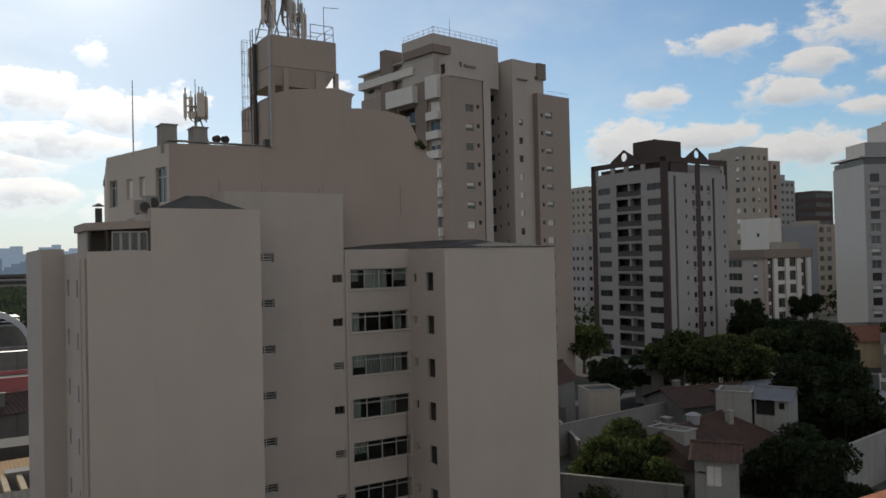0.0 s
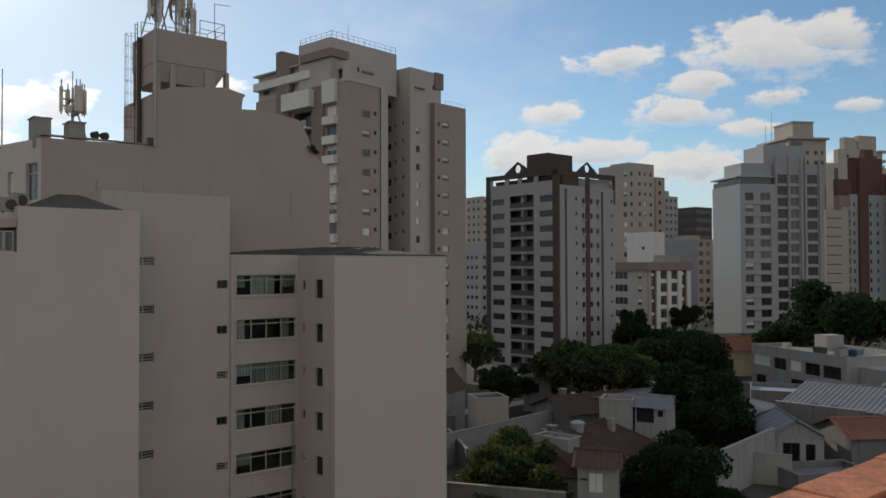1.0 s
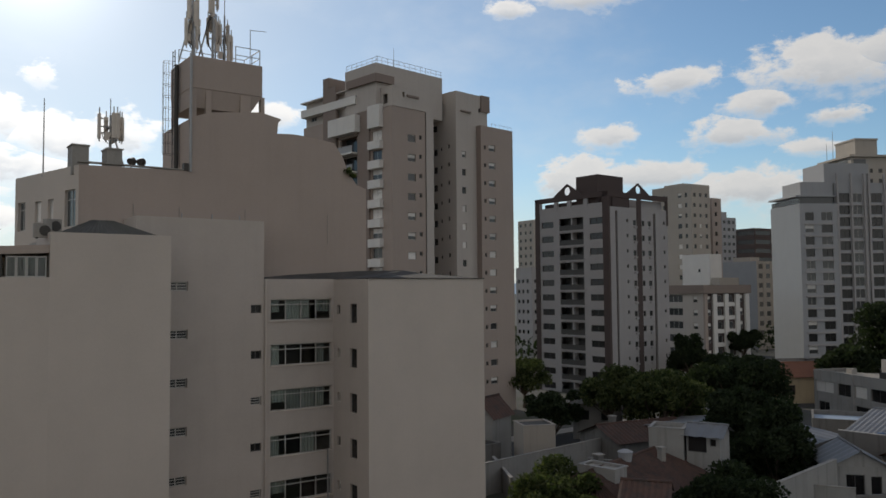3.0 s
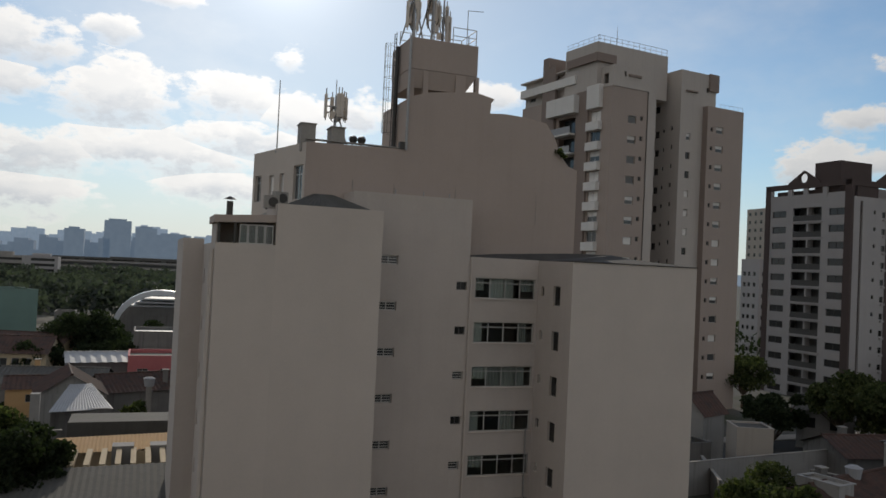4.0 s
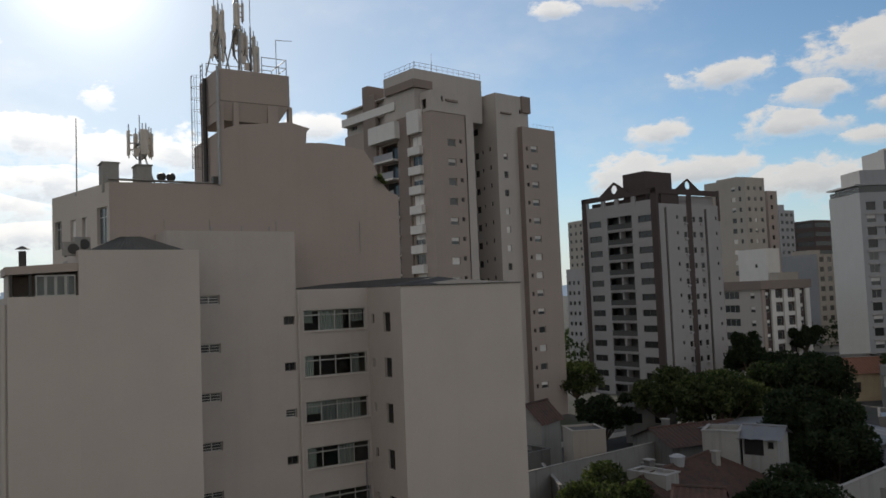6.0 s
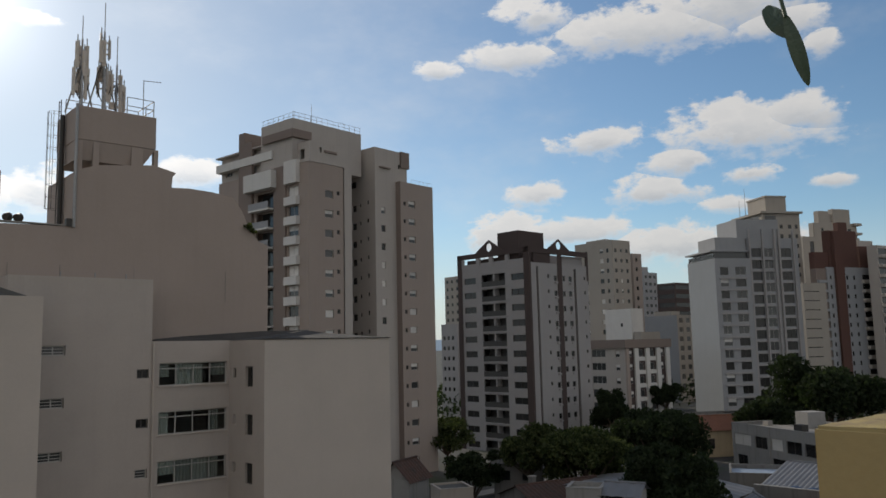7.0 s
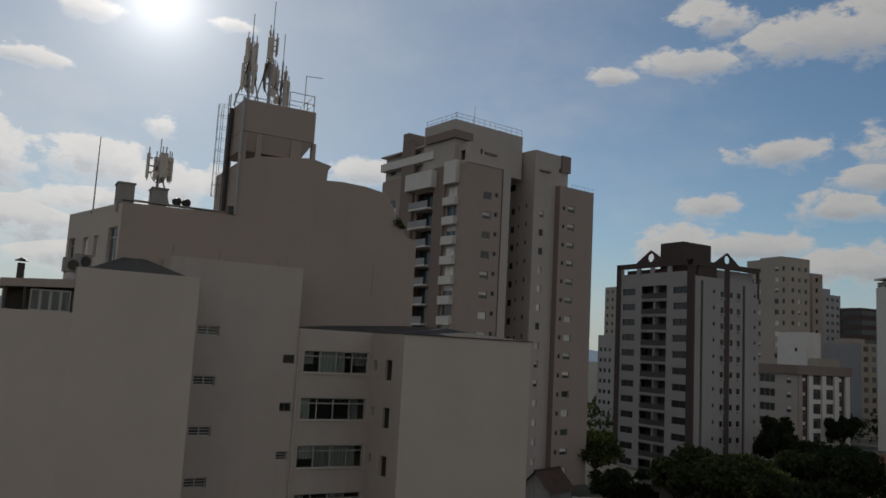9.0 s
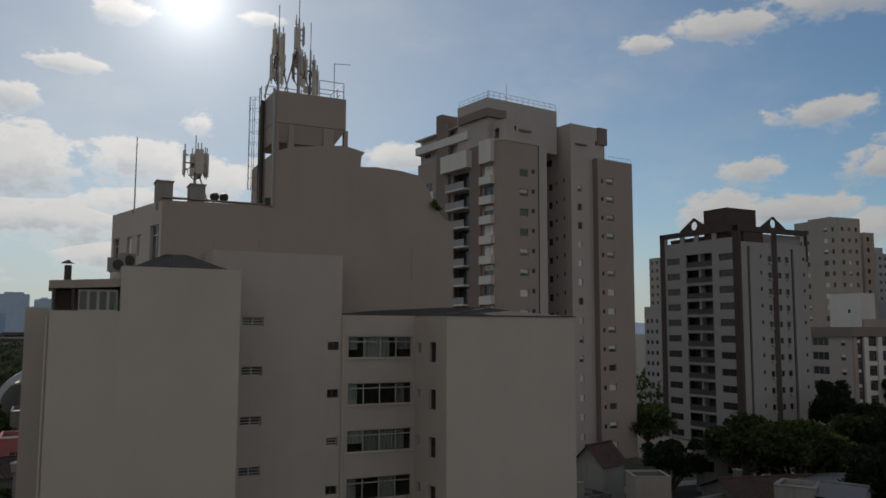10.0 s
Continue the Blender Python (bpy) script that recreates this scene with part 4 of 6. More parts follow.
        solid(root, P, B, L - 11.9, L - 7.7, 1.2, 1.3, z + 0.15, z + 2.6, M_PANE, "glazed_door", "dark glazed balcony door")
        solid(root, P, B, L - 21.4, L - 16.2, -0.7, 0.0, z - 0.2, z + 0.9, M_BALCONY, "balcony_panel", "white balcony panel")


taupe_tower()


# ---- the dark brown and off-white tower ----
def pediment(parent, o, ang, s, z, half, high, mat):
    """A pointed parapet with a round opening through it."""
    bm = bmesh.new()
    r, n = 0.8, 14
    zc = z + high * 0.42
    for side in (-1, 1):
        arc = [(s + side * r * math.sin(math.pi * i / n), zc - r * math.cos(math.pi * i / n)) for i in range(n + 1)]
        outline = [(s, z)] + arc + [(s, z + high), (s + side * half, z + high * 0.12), (s + side * half, z)]
        prism(bm, outline, 0, 0.35)
    part("pediment", bm, mat, parent, "pointed dark parapet with a round opening", frame_of(o, ang))


def brown_tower():
    O, A = (80.1, 53.77), 2.0
    L, R = 17.9, 16.8
    root = thing("apartment_tower", *along(O, A, 8, 8), 0, "dark brown and off-white apartment tower with pointed parapets and recessed balconies", "tower")
    P, B = along(O, A, 0, L), A - 90
    F, n = 2.72, 12
    w = []
    for i in range(n):
        z = 30.35 - i * F
        w += [(L - 16.3, L - 13.2, z, z + 1.15, "dark2"), (L - 4.3, L - 1.25, z, z + 1.15, "dark2"), (L - 11.7, L - 5.75, z - 0.75, z + 1.5, "open")]
    fitted(root, P, B, L, 0, 33.6, w, M_OFFWHITE, depth=0.3, label="off-white wall with dark window bands")
    solid(root, P, B, -0.02, 1.1, -0.12, 0.4, 0, 36.0, M_DARKBROWN, "pilaster", "dark brown corner pilaster")
    solid(root, P, B, L - 1.2, L + 0.1, -0.12, 0.4, 0, 36.0, M_DARKBROWN, "pilaster", "dark brown corner pilaster")
    rng = random.Random(5)
    for i in range(n):
        z = 30.35 - i * F
        solid(root, P, B, L - 12, L - 5.4, -0.12, 1.5, z - 0.95, z - 0.75, M_OFFWHITE, "balcony_slab")
        solid(root, P, B, L - 11.7, L - 5.75, 0.02, 0.06, z - 0.75, z + 0.2, M_DARKFRAME, "balustrade", "dark slatted balcony balustrade")
        solid(root, P, B, L - 8.85, L - 8.55, 0.1, 1.4, z - 0.75, z + 1.5, M_OFFWHITE, "balcony_divider")
        solid(root, P, B, L - 11.8, L - 5.6, 1.5, 1.6, z - 0.75, z + 1.6, M_PANE, "glazed_door", "dark glazed balcony doors")
    # right face
    w = (floors(30.7, F, n, 4.9, 5.4, 0.6, "dark1") + floors(30.2, F, n, 6.75, 7.6, 0.95, "dark1") + floors(30.2, F, n, 9.2, 9.95, 0.95, "dark1")
         + floors(30.2, F, n, 10.95, 11.9, 0.95, "dark1") + floors(30.7, F, n, 15.5, 16.0, 0.6, "dark1") + [(1.9, 2.5, 1, 32.6, "open"), (12.5, 13.2, 1, 32.6, "open")])
    fitted(root, O, A, R, 0, 33.3, w, M_OFFWHITE, depth=0.35, label="off-white side wall with narrow dark strips")
    # slot backs are dark brown, unlike the off-white wall around them
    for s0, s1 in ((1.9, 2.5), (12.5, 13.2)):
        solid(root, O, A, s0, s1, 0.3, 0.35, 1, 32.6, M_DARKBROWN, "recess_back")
    solid(root, O, A, 7.75, 9.0, -0.1, 0.0, 0, 36, M_DARKBROWN, "pilaster", "dark brown middle pilaster")
    for i in range(n):
        z = 29.75 - i * F
        for s in (6.9, 11.1):
            solid(root, O, A, s, s + 0.75, -0.28, 0.0, z, z + 0.28, M_OFFWHITE, "ledge", "small air conditioner ledge")
    solid(root, O, A, 16.4, R + 0.05, -0.1, 0.3, 30.5, 36.0, M_DARKBROWN, "pilaster")
    facade(root, along(O, A, R, 0), A + 90, L, 0, 33.3, [], M_OFFWHITE)
    facade(root, along(O, A, R, L), A + 180, R, 0, 33.3, [], M_OFFWHITE)
    # crown: open parapet frame, pediments, motor room
    solid(root, O, A, 0.1, R - 0.1, 0.1, L - 0.1, 33.0, 33.2, M_CONCRETE, "roof")
    solid(root, P, B, 0.0, L, -0.12, 0.25, 35.1, 36.0, M_DARKBROWN, "parapet_beam")
    solid(root, O, A, -0.1, R, -0.12, 0.25, 35.0, 35.9, M_DARKBROWN, "parapet_beam")
    for s in (0.6, 5.2, 9.2, 12.5, 16.8):
        solid(root, P, B, L - s - 0.45, L - s + 0.45, -0.05, 0.3, 33.3, 35.1, M_OFFWHITE, "parapet_post")
    solid(root, P, B, 1.1, L - 1.2, 0.02, 0.2, 33.5, 34.1, M_OFFWHITE, "parapet_panel")
    solid(root, O, A, 1.2, 5.8, 0.0, 0.25, 33.3, 35.1, M_DARKBROWN, "parapet_panel")
    solid(root, P, B, 1.0, L - 1.2, 1.6, 1.8, 33.2, 35.0, M_DARKBROWN, "terrace_screen")
    solid(root, O, A, 9.1, 16.3, 0.9, 1.1, 33.2, 35.0, M_OFFWHITE, "terrace_screen")
    pediment(root, P, B, L - 9.7, 35.9, 3.3, 2.3, M_DARKBROWN)
    pediment(root, O, A, 8.5, 35.8, 2.9, 2.1, M_DARKBROWN)
    solid(root, O, A, 0.7, 7.7, 2.9, 8.0, 33.2, 39.3, M_DARKBROWN, "motor_room", "dark brown rooftop motor room")
    solid(root, O, A, 7, 15, 3.5, 14, 33.3, 35.4, M_OFFWHITE, "penthouse")


brown_tower()


# ---- farther buildings ----
def far_block(name, label, o, ang, R, L, z1, mat, right=(), left=(), step=2.9, n=10, top=None, cap=1.0, left_mat=None, seed=1, z0=0.0, inner=0.16):
    """A plain block with columns of windows on its two visible faces; right, left: (s0, s1, height, kind)."""
    rng = random.Random(seed)
    root = thing(name, *along(o, ang, R / 2, L / 2), z0, label, "building")
    first = (top if top is not None else z1 - 2.4)
    for face_o, face_a, width, cols, mt in ((o, ang, R, right, mat), (along(o, ang, 0, L), ang - 90, L, left, left_mat or mat)):
        w = []
        for s0, s1, h, kinds in cols:
            w += [q for q in floors(first, step, n, s0, s1, h, kinds if isinstance(kinds, str) else list(kinds), rng) if q[2] > z0 + 0.5]
        fitted(root, face_o, face_a, width, z0, z1, w, mt, depth=0.3, inner=inner)
    facade(root, along(o, ang, R, 0), ang + 90, L, z0, z1, [], mat)
    facade(root, along(o, ang, R, L), ang + 180, R, z0, z1, [], mat)
    solid(root, o, ang, 0.05, R - 0.05, 0.05, L - 0.05, z1 - 0.5, z1 - 0.3, M_CONCRETE, "roof")
    if cap:
        solid(root, o, ang, R * 0.25, R * 0.75, L * 0.3, L * 0.8, z1 - 0.3, z1 + cap, mat, "roof_room")
    return root


def far_city():
    K = ("slide1", "half1", "blind1", "dark1")
    far_block("cream_tower", "tall cream apartment tower with rows of small windows", (161.6, 97.2), -4, 7.6, 14.5, 48.0, M_BEIGE,
              [(0.8, 1.8, 1.1, "dark1"), (3.2, 4.2, 1.1, K), (5.6, 6.6, 1.1, "dark1")], [(1.2, 2.4, 1.2, "dark1"), (4.0, 4.9, 1.2, K), (9.6, 11.0, 1.3, K), (12.2, 13.0, 1.2, "dark1")], n=15, top=44.5, cap=0.8, seed=2)
    far_block("narrow_tower", "narrow brown-grey tower behind the cream one", (177.0, 101.5), -4, 4.0, 6.0, 45.4, M_TOWER, [(1.2, 2.2, 1.2, "dark1")], [(1, 2, 1.2, "dark1")], n=13, cap=0, seed=3)
    far_block("grey_tower", "grey apartment tower in the distance", (248.3, 147.9), -4, 8.5, 9.0, 46.8, M_PALEGREY, [(0.8, 2.2, 1.2, "dark1"), (3.4, 5.0, 1.2, "dark1"), (6.2, 7.6, 1.2, "dark1")], [(1, 2.2, 1.2, "dark1")], n=14, cap=2.5, seed=4)
    far_block("white_tower", "white stepped tower in the distance", (328.3, 190.4), -4, 7.5, 9.0, 44.0, M_OFFWHITE, [(1, 2.6, 1.2, "dark1"), (4.4, 6.2, 1.2, "dark1")], [(1.5, 3, 1.2, "dark1"), (5, 6.5, 1.2, "dark1")], n=13, cap=3.0, seed=5)
    far_block("dark_glass_block", "dark brown glazed office block", (229.8, 121.7), -4, 9.5, 8.0, 40.0, M_DARKBROWN, [(0.4, 9.0, 1.6, "dark4")], [(0.5, 7.5, 1.6, "dark3")], step=3.2, n=10, cap=0, seed=6)
    # six-storey block with white fins
    o, a = (118.6, 62.8), -4
    root = far_block("striped_block", "six-storey block with white vertical fins and a dark cornice", o, a, 14.6, 11.0, 18.9, M_DARKBROWN,
                     [(1.4, 2.4, 1.3, "half1"), (4.4, 6.0, 1.5, "slide1"), (8.0, 9.6, 1.5, "slide1"), (11.6, 12.8, 1.5, "half1")],
                     [(1.5, 5.5, 1.6, "slide3"), (8.3, 9.5, 1.3, "half1")], step=2.85, n=6, top=15.8, cap=0, left_mat=M_TOWERPALE, seed=7)
    for s, w in ((2.7, 1.2), (6.4, 1.2), (10.0, 1.3), (13.2, 1.3), (0.0, 0.9)):
        solid(root, o, a, s, s + w, -0.45, 0, 0, 17.6, M_BALCONY if s else M_TOWER, "fin", "white vertical fin")
    for i in range(6):
        z = 14.9 - i * 2.85
        solid(root, o, a, 4.1, 6.3, -0.25, 0, z, z + 0.85, M_BALCONY, "balcony_panel")
        solid(root, o, a, 7.5, 9.9, -0.25, 0, z, z + 0.85, M_BALCONY, "balcony_panel")
    solid(root, o, a, -0.5, 15.0, -0.6, 11.4, 17.7, 19.5, M_TOWERDARK, "cornice", "dark overhanging cornice")
    r2 = far_block("white_block", "plain white rendered block with a sunlit end", (152.0, 84.9), -4, 4.6, 9.0, 27.7, M_BALCONY, [], [(5.2, 6.0, 0.9, "dark1")], n=1, top=23, cap=0, seed=71)
    # pale block added for the sunlit strip at the right end
    solid(r2, (152.0, 84.9), -4, 0.0, 7.5, -3.0, -0.5, 0, 21.5, M_BEIGE, "annexe", "pale lower strip for the sunlit end")
    # grey on the left face is its shade; beige is the lit side
    far_block("beige_flats", "low beige flats with balconies", (196.2, 99.9), -4, 9.0, 13.0, 27.0, M_BEIGE, [(1.0, 3.0, 1.6, "slide1"), (4.5, 6.5, 1.6, "slide1")], [], n=8, cap=1.4, left_mat=M_PALEGREY, seed=8)
    # white tower with a grid of windows
    o, a = along((137.5, 52.3), -30, 0.68), -30
    root = far_block("white_grid_tower", "tall white residential tower with window grid and blank side", o, a, 8.65, 12.2, 36.9, M_PALEGREY,
                     [(1.2, 3.2, 1.75, ("slide2", "dark1", "half1")), (4.9, 7.4, 1.85, ("dark2", "slide2"))], [], step=2.6, n=13, top=33.2, cap=0, left_mat=M_BLUEGREY, seed=9)
    for i in range(13):
        z = 32.3 - i * 2.6
        solid(root, o, a, 0.9, 7.7, -0.22, 0, z, z + 0.35, M_OFFWHITE, "ledge", "pale floor ledge")
    solid(root, o, a, 0.3, 8.4, 0.8, 10.0, 36.9, 38.4, M_PANE, "glazed_storey", "dark glazed top storey")
    solid(root, o, a, -0.7, 8.5, 0.2, 11.8, 38.4, 38.75, M_PALEGREY, "slab")
    solid(root, o, a, 0.9, 8.4, 1.0, 8.4, 38.75, 41.7, M_PALEGREY, "penthouse")
    s = solid(root, o, a, 0.1, 0.13, 0.2, 11.9, 36.9, 38.0, M_GLASS, "balustrade", "glass terrace balustrade")
    s.visible_shadow = False
    b = along(o, a, 8.65, 0.4)
    root2 = far_block("white_slab_tower", "taller white slab with wide window bands between fins", b, a, 12.3, 12.0, 41.5, M_PALEGREY,
                      [(0.7, 3.1, 2.0, "dark2"), (3.8, 6.0, 2.0, "slide2"), (8.0, 10.6, 2.0, "dark2")], [], step=2.6, n=15, top=37.2, cap=0, seed=10)
    for s0, w in ((0.0, 0.35), (3.25, 0.35), (6.25, 0.45), (7.3, 0.45), (10.9, 0.35)):
        solid(root2, b, a, s0, s0 + w, -0.45, 0, 0, 43.5, M_OFFWHITE, "fin")
    for i in range(15):
        z = 36.5 - i * 2.6
        solid(root2, b, a, 0.35, 11.6, -0.25, 0, z, z + 0.3, M_OFFWHITE, "ledge", "pale floor ledge")
    solid(root2, b, a, -2.0, 8.4, 1.0, 9.3, 41.4, 45.9, M_PALEGREY, "penthouse", "blank white upper storey")
    o, a = along((198.8, 75.9), -30, 4.9), -30
    root = far_block("beige_hotel_tower", "beige tower with a projecting cornice and a square roof room", o, a, 12.3, 15.0, 56.0, M_BEIGE,
                     [(2.6, 3.7, 1.2, "dark1"), (5.6, 6.6, 1.2, "dark1"), (8.3, 9.5, 1.2, "dark1"), (10.6, 11.5, 1.2, "dark1")], [(2, 4, 1.4, "slide2"), (10.5, 11.7, 1.2, "dark1")], n=17, top=51.5, cap=0, seed=11)
    solid(root, o, a, -0.8, 13.0, -0.8, 15.6, 56.0, 56.6, M_BEIGE, "cornice")
    solid(root, o, a, 2.4, 9.2, 1.5, 11, 56.6, 61.2, M_BEIGE, "roof_room")
    solid(root, o, a, 2.2, 9.4, 1.3, 11.2, 61.2, 61.7, M_BEIGE, "cornice")
    solid(root, o, a, 0.8, 4.5, -0.05, 0.5, 53.6, 55.4, M_PANE, "loggia")
    solid(root, o, a, -0.05, 0.5, 1.5, 9.0, 53.6, 55.4, M_PANE, "loggia")
    for s0, h in ((0.2, 62), (2.2, 66)):
        bm = bmesh.new()
        rod(bm, (s0, 12, 56.6), (s0, 12, h), 0.09, 5, 0.05)
        part("roof_mast", bm, M_STEEL, root, "", frame_of(o, a))
    far_block("low_cream_slab", "lower cream slab between two towers", (191.2, 57.4), -20, 8.0, 2.6, 33.7, M_BEIGE, [(0.3, 5.6, 0.25, "dark1")], [], step=2.5, n=12, cap=0, seed=12)
    o, a = (279.9, 92.0), -20
    root = far_block("stepped_beige_tower", "stepped beige tower standing behind the red one", along(o, a, -6.7, 0), a, 28.5, 3.0, 56.8, M_BEIGE,
                     [(3.4, 5.4, 40, "dark1"), (9.0, 10.4, 1.3, "dark1"), (12.5, 13.7, 1.3, "dark1"), (19, 20.2, 1.3, "dark1"), (24, 25.2, 1.3, "dark1")], [], step=3.0, n=1, top=15, cap=0, seed=13)
    w = floors(59.2, 3.0, 2, 3.6, 4.8, 1.2, "dark1") + floors(59.2, 3.0, 2, 9.6, 10.8, 1.2, "dark1") + floors(59.2, 3.0, 2, 17.0, 18.6, 1.2, "dark1")
    fitted(root, along(o, a, -0.3, 0.4), a, 21.5, 56.8, 62.4, [q for q in w if q[2] > 57], M_BEIGE)
    solid(root, o, a, -0.3, 21.2, 0.75, 3, 56.8, 62.3, M_BEIGE, "upper_storey")
    solid(root, o, a, 2.7, 7.8, 0.8, 3, 62.3, 67.0, M_BEIGE, "roof_room")
    solid(root, o, a, 10.0, 18.6, 0.8, 3, 62.3, 68.0, M_BEIGE, "roof_room")
    solid(root, o, a, 7.8, 10.0, 1.6, 3, 62.3, 66.0, M_BEIGE, "roof_room")
    for z in (50.0, 54.0, 58.0, 61.6):
        solid(root, o, a, 18.8, 22.6, -0.9, 2, z, z + 0.9, M_BEIGE, "balcony_panel")
    o, a = (212.1, 59.8), -20
    root = far_block("red_brick_tower", "red brick and grey apartment tower with stacked balconies", o, a, 21.8, 2.6, 39.2, M_PALEGREY,
                     [(1.0, 1.7, 1.2, "dark1"), (7.3, 8.0, 1.2, "dark1"), (10.0, 10.7, 1.2, "dark1"), (13.6, 21.0, 1.5, "dark3")], [], step=2.75, n=13, top=35.6, cap=0, left_mat=M_PALEGREY, seed=14)
    solid(root, o, a, 2.8, 6.1, -0.8, 1.2, 0, 49.6, M_REDBRICK, "stair_shaft", "red brick stair shaft")
    solid(root, o, a, 1.6, 12.7, 0.3, 2.4, 39.2, 50.0, M_REDBRICK, "upper_storey", "red brick upper storeys")
    solid(root, o, a, 6.2, 9.6, 0.5, 2.2, 50.0, 52.6, M_REDBRICK, "roof_room")
    solid(root, o, a, 13.4, 20.4, 0.3, 2.4, 39.2, 45.6, M_REDBRICK, "upper_storey")
    solid(root, o, a, 14.0, 19.8, 0.9, 2.2, 45.6, 47.4, M_TOWERPALE, "roof_room")
    solid(root, o, a, -3.8, 0.0, 0.3, 2.4, 0, 38.8, M_TOWERDARK, "wing")
    solid(root, o, a, -3.8, 1.5, 0.6, 2.4, 38.8, 43.6, M_REDBRICK, "upper_storey")
    for i in range(13):
        z = 34.6 - i * 2.75
        solid(root, o, a, 13.2, 21.6, -0.9, 0, z, z + 0.95, M_TOWERPALE, "balcony_panel")
        solid(root, o, a, -3.7, -0.1, -0.5, 0.3, z, z + 0.8, M_PALEGREY, "balcony_panel")
    o, a = (232.8, 48.0), -10
    root = far_block("balcony_tower", "grey apartment tower with dark stacked balconies and white columns", along(o, a, -10.1, 0), a, 42.0, 3.0, 45.2, M_TOWERPALE,
                     [(0.5, 11.5, 1.7, "dark3"), (18.5, 24, 1.4, "dark2"), (28, 34, 1.7, "dark2"), (38, 44, 1.5, "dark2")], [], step=2.85, n=15, top=42.6, cap=3.5, seed=15)
    solid(root, o, a, 1.4, 5.8, -1.0, 0.2, 0, 47.0, M_OFFWHITE, "column", "tall white rounded column")
    for i in range(15):
        z = 41.6 - i * 2.85
        solid(root, o, a, -9.7, 1.2, -1.2, 0, z, z + 0.9, M_TOWERPALE, "balcony_panel")
    far_block("white_flats", "white flats with small dark windows", (119.1, 116.6), -4, 12.0, 7.0, 24.8, M_OFFWHITE, [(0.8, 1.8, 1.0, "dark1"), (2.6, 3.6, 1.0, "dark1"), (6, 7, 1.0, "dark1")], [(0.8, 1.8, 1.0, "dark1"), (2.6, 3.6, 1.0, "dark1"), (4.6, 5.6, 1.0, "dark1")], step=2.7, n=8, top=20.6, cap=0, seed=16)
    far_block("beige_far_tower", "pale beige apartment tower in the distance", (176.9, 178.9), -4, 14, 9.6, 45.0, M_BEIGE, [(1, 2.4, 1.2, "slide1"), (4, 5.4, 1.2, "dark1")], [(1, 2.2, 1.2, "dark1"), (4, 5.2, 1.2, "dark1"), (7, 8.2, 1.2, "dark1")], n=14, cap=0, seed=17)


far_city()


# ---- houses and sheds ----
def gable_house(name, label, x, y, turn, w, d, h, rise, wall, roof, wins=(), side=(), over=0.4, pitch=0.5, hip=0.0):
    """A house whose front faces the frame's -y; the ridge runs along x. wins: (s0, s1, z0, z1, kind)."""
    root = thing(name, x, y, 0, label, "house")
    o = (x, y)
    fitted(root, o, turn, w, 0, h, list(wins), wall)
    fitted(root, along(o, turn, 0, d), turn - 90, d, 0, h, list(side), wall)
    facade(root, along(o, turn, w, 0), turn + 90, d, 0, h, [], wall)
    facade(root, along(o, turn, w, d), turn + 180, w, 0, h, [], wall)
    bm = bmesh.new()
    e, k = over, over * rise / (d / 2 + over)
    x0, x1, y0, y1, zr = -e, w + e, -e, d + e, h + rise
    tiled(bm, (x0, y0, h - k), (x1, y0, h - k), (x1 - hip, d / 2, zr), (x0 + hip, d / 2, zr), pitch)
    tiled(bm, (x1, y1, h - k), (x0, y1, h - k), (x0 + hip, d / 2, zr), (x1 - hip, d / 2, zr), pitch)
    if hip:
        tiled(bm, (x0, y1, h - k), (x0, y0, h - k), (x0 + hip, d / 2, zr), (x0 + hip, d / 2 + 0.01, zr), pitch)
        tiled(bm, (x1, y0, h - k), (x1, y1, h - k), (x1 - hip, d / 2 + 0.01, zr), (x1 - hip, d / 2, zr), pitch)
    part("roof", bm, roof, root, "", frame_of(o, turn))
    if not hip:
        for xx in (0.0, w - 0.15):
            bm = bmesh.new()
            v = [bm.verts.new(p) for p in ((xx, 0, h), (xx, d, h), (xx, d / 2, zr - 0.06), (xx + 0.15, 0, h), (xx + 0.15, d, h), (xx + 0.15, d / 2, zr - 0.06))]
            for f in ((0, 1, 2), (5, 4, 3), (0, 2, 5, 3), (1, 4, 5, 2), (0, 3, 4, 1)):
                bm.faces.new([v[i] for i in f])
            part("gable", bm, wall, root, "", frame_of(o, turn))
    bm = bmesh.new()
    rod(bm, (x0 + hip, d / 2, zr + 0.04), (x1 - hip, d / 2, zr + 0.04), 0.13, 6)
    part("ridge", bm, roof, root, "", frame_of(o, turn))
    return root


def flat_house(name, label, x, y, turn, w, d, h, wall, roof=None, wins=(), side=(), parapet=0.45, cat="house"):
    root = thing(name, x, y, 0, label, cat)
    o = (x, y)
    fitted(root, o, turn, w, 0, h + parapet, list(wins), wall)
    fitted(root, along(o, turn, 0, d), turn - 90, d, 0, h + parapet, list(side), wall)
    facade(root, along(o, turn, w, 0), turn + 90, d, 0, h + parapet, [], wall)
    facade(root, along(o, turn, w, d), turn + 180, w, 0, h + parapet, [], wall)
    solid(root, o, turn, 0.02, w - 0.02, 0.02, d - 0.02, h - 0.15, h, roof or M_CONCRETE, "roof")
    t = 0.22
    bm = from_boxes((0, w, t, t + 0.02, h, h + parapet), (-0.05, w + 0.05, -0.05, t, h + parapet, h + parapet + 0.08), (-0.05, t, t, d, h + parapet, h + parapet + 0.08), (w - t, w + 0.05, t, d, h + parapet, h + parapet + 0.08), (-0.05, w + 0.05, d, d + t, h + parapet, h + parapet + 0.08))
    part("parapet_cap", bm, wall, root, "", frame_of(o, turn))
    return root


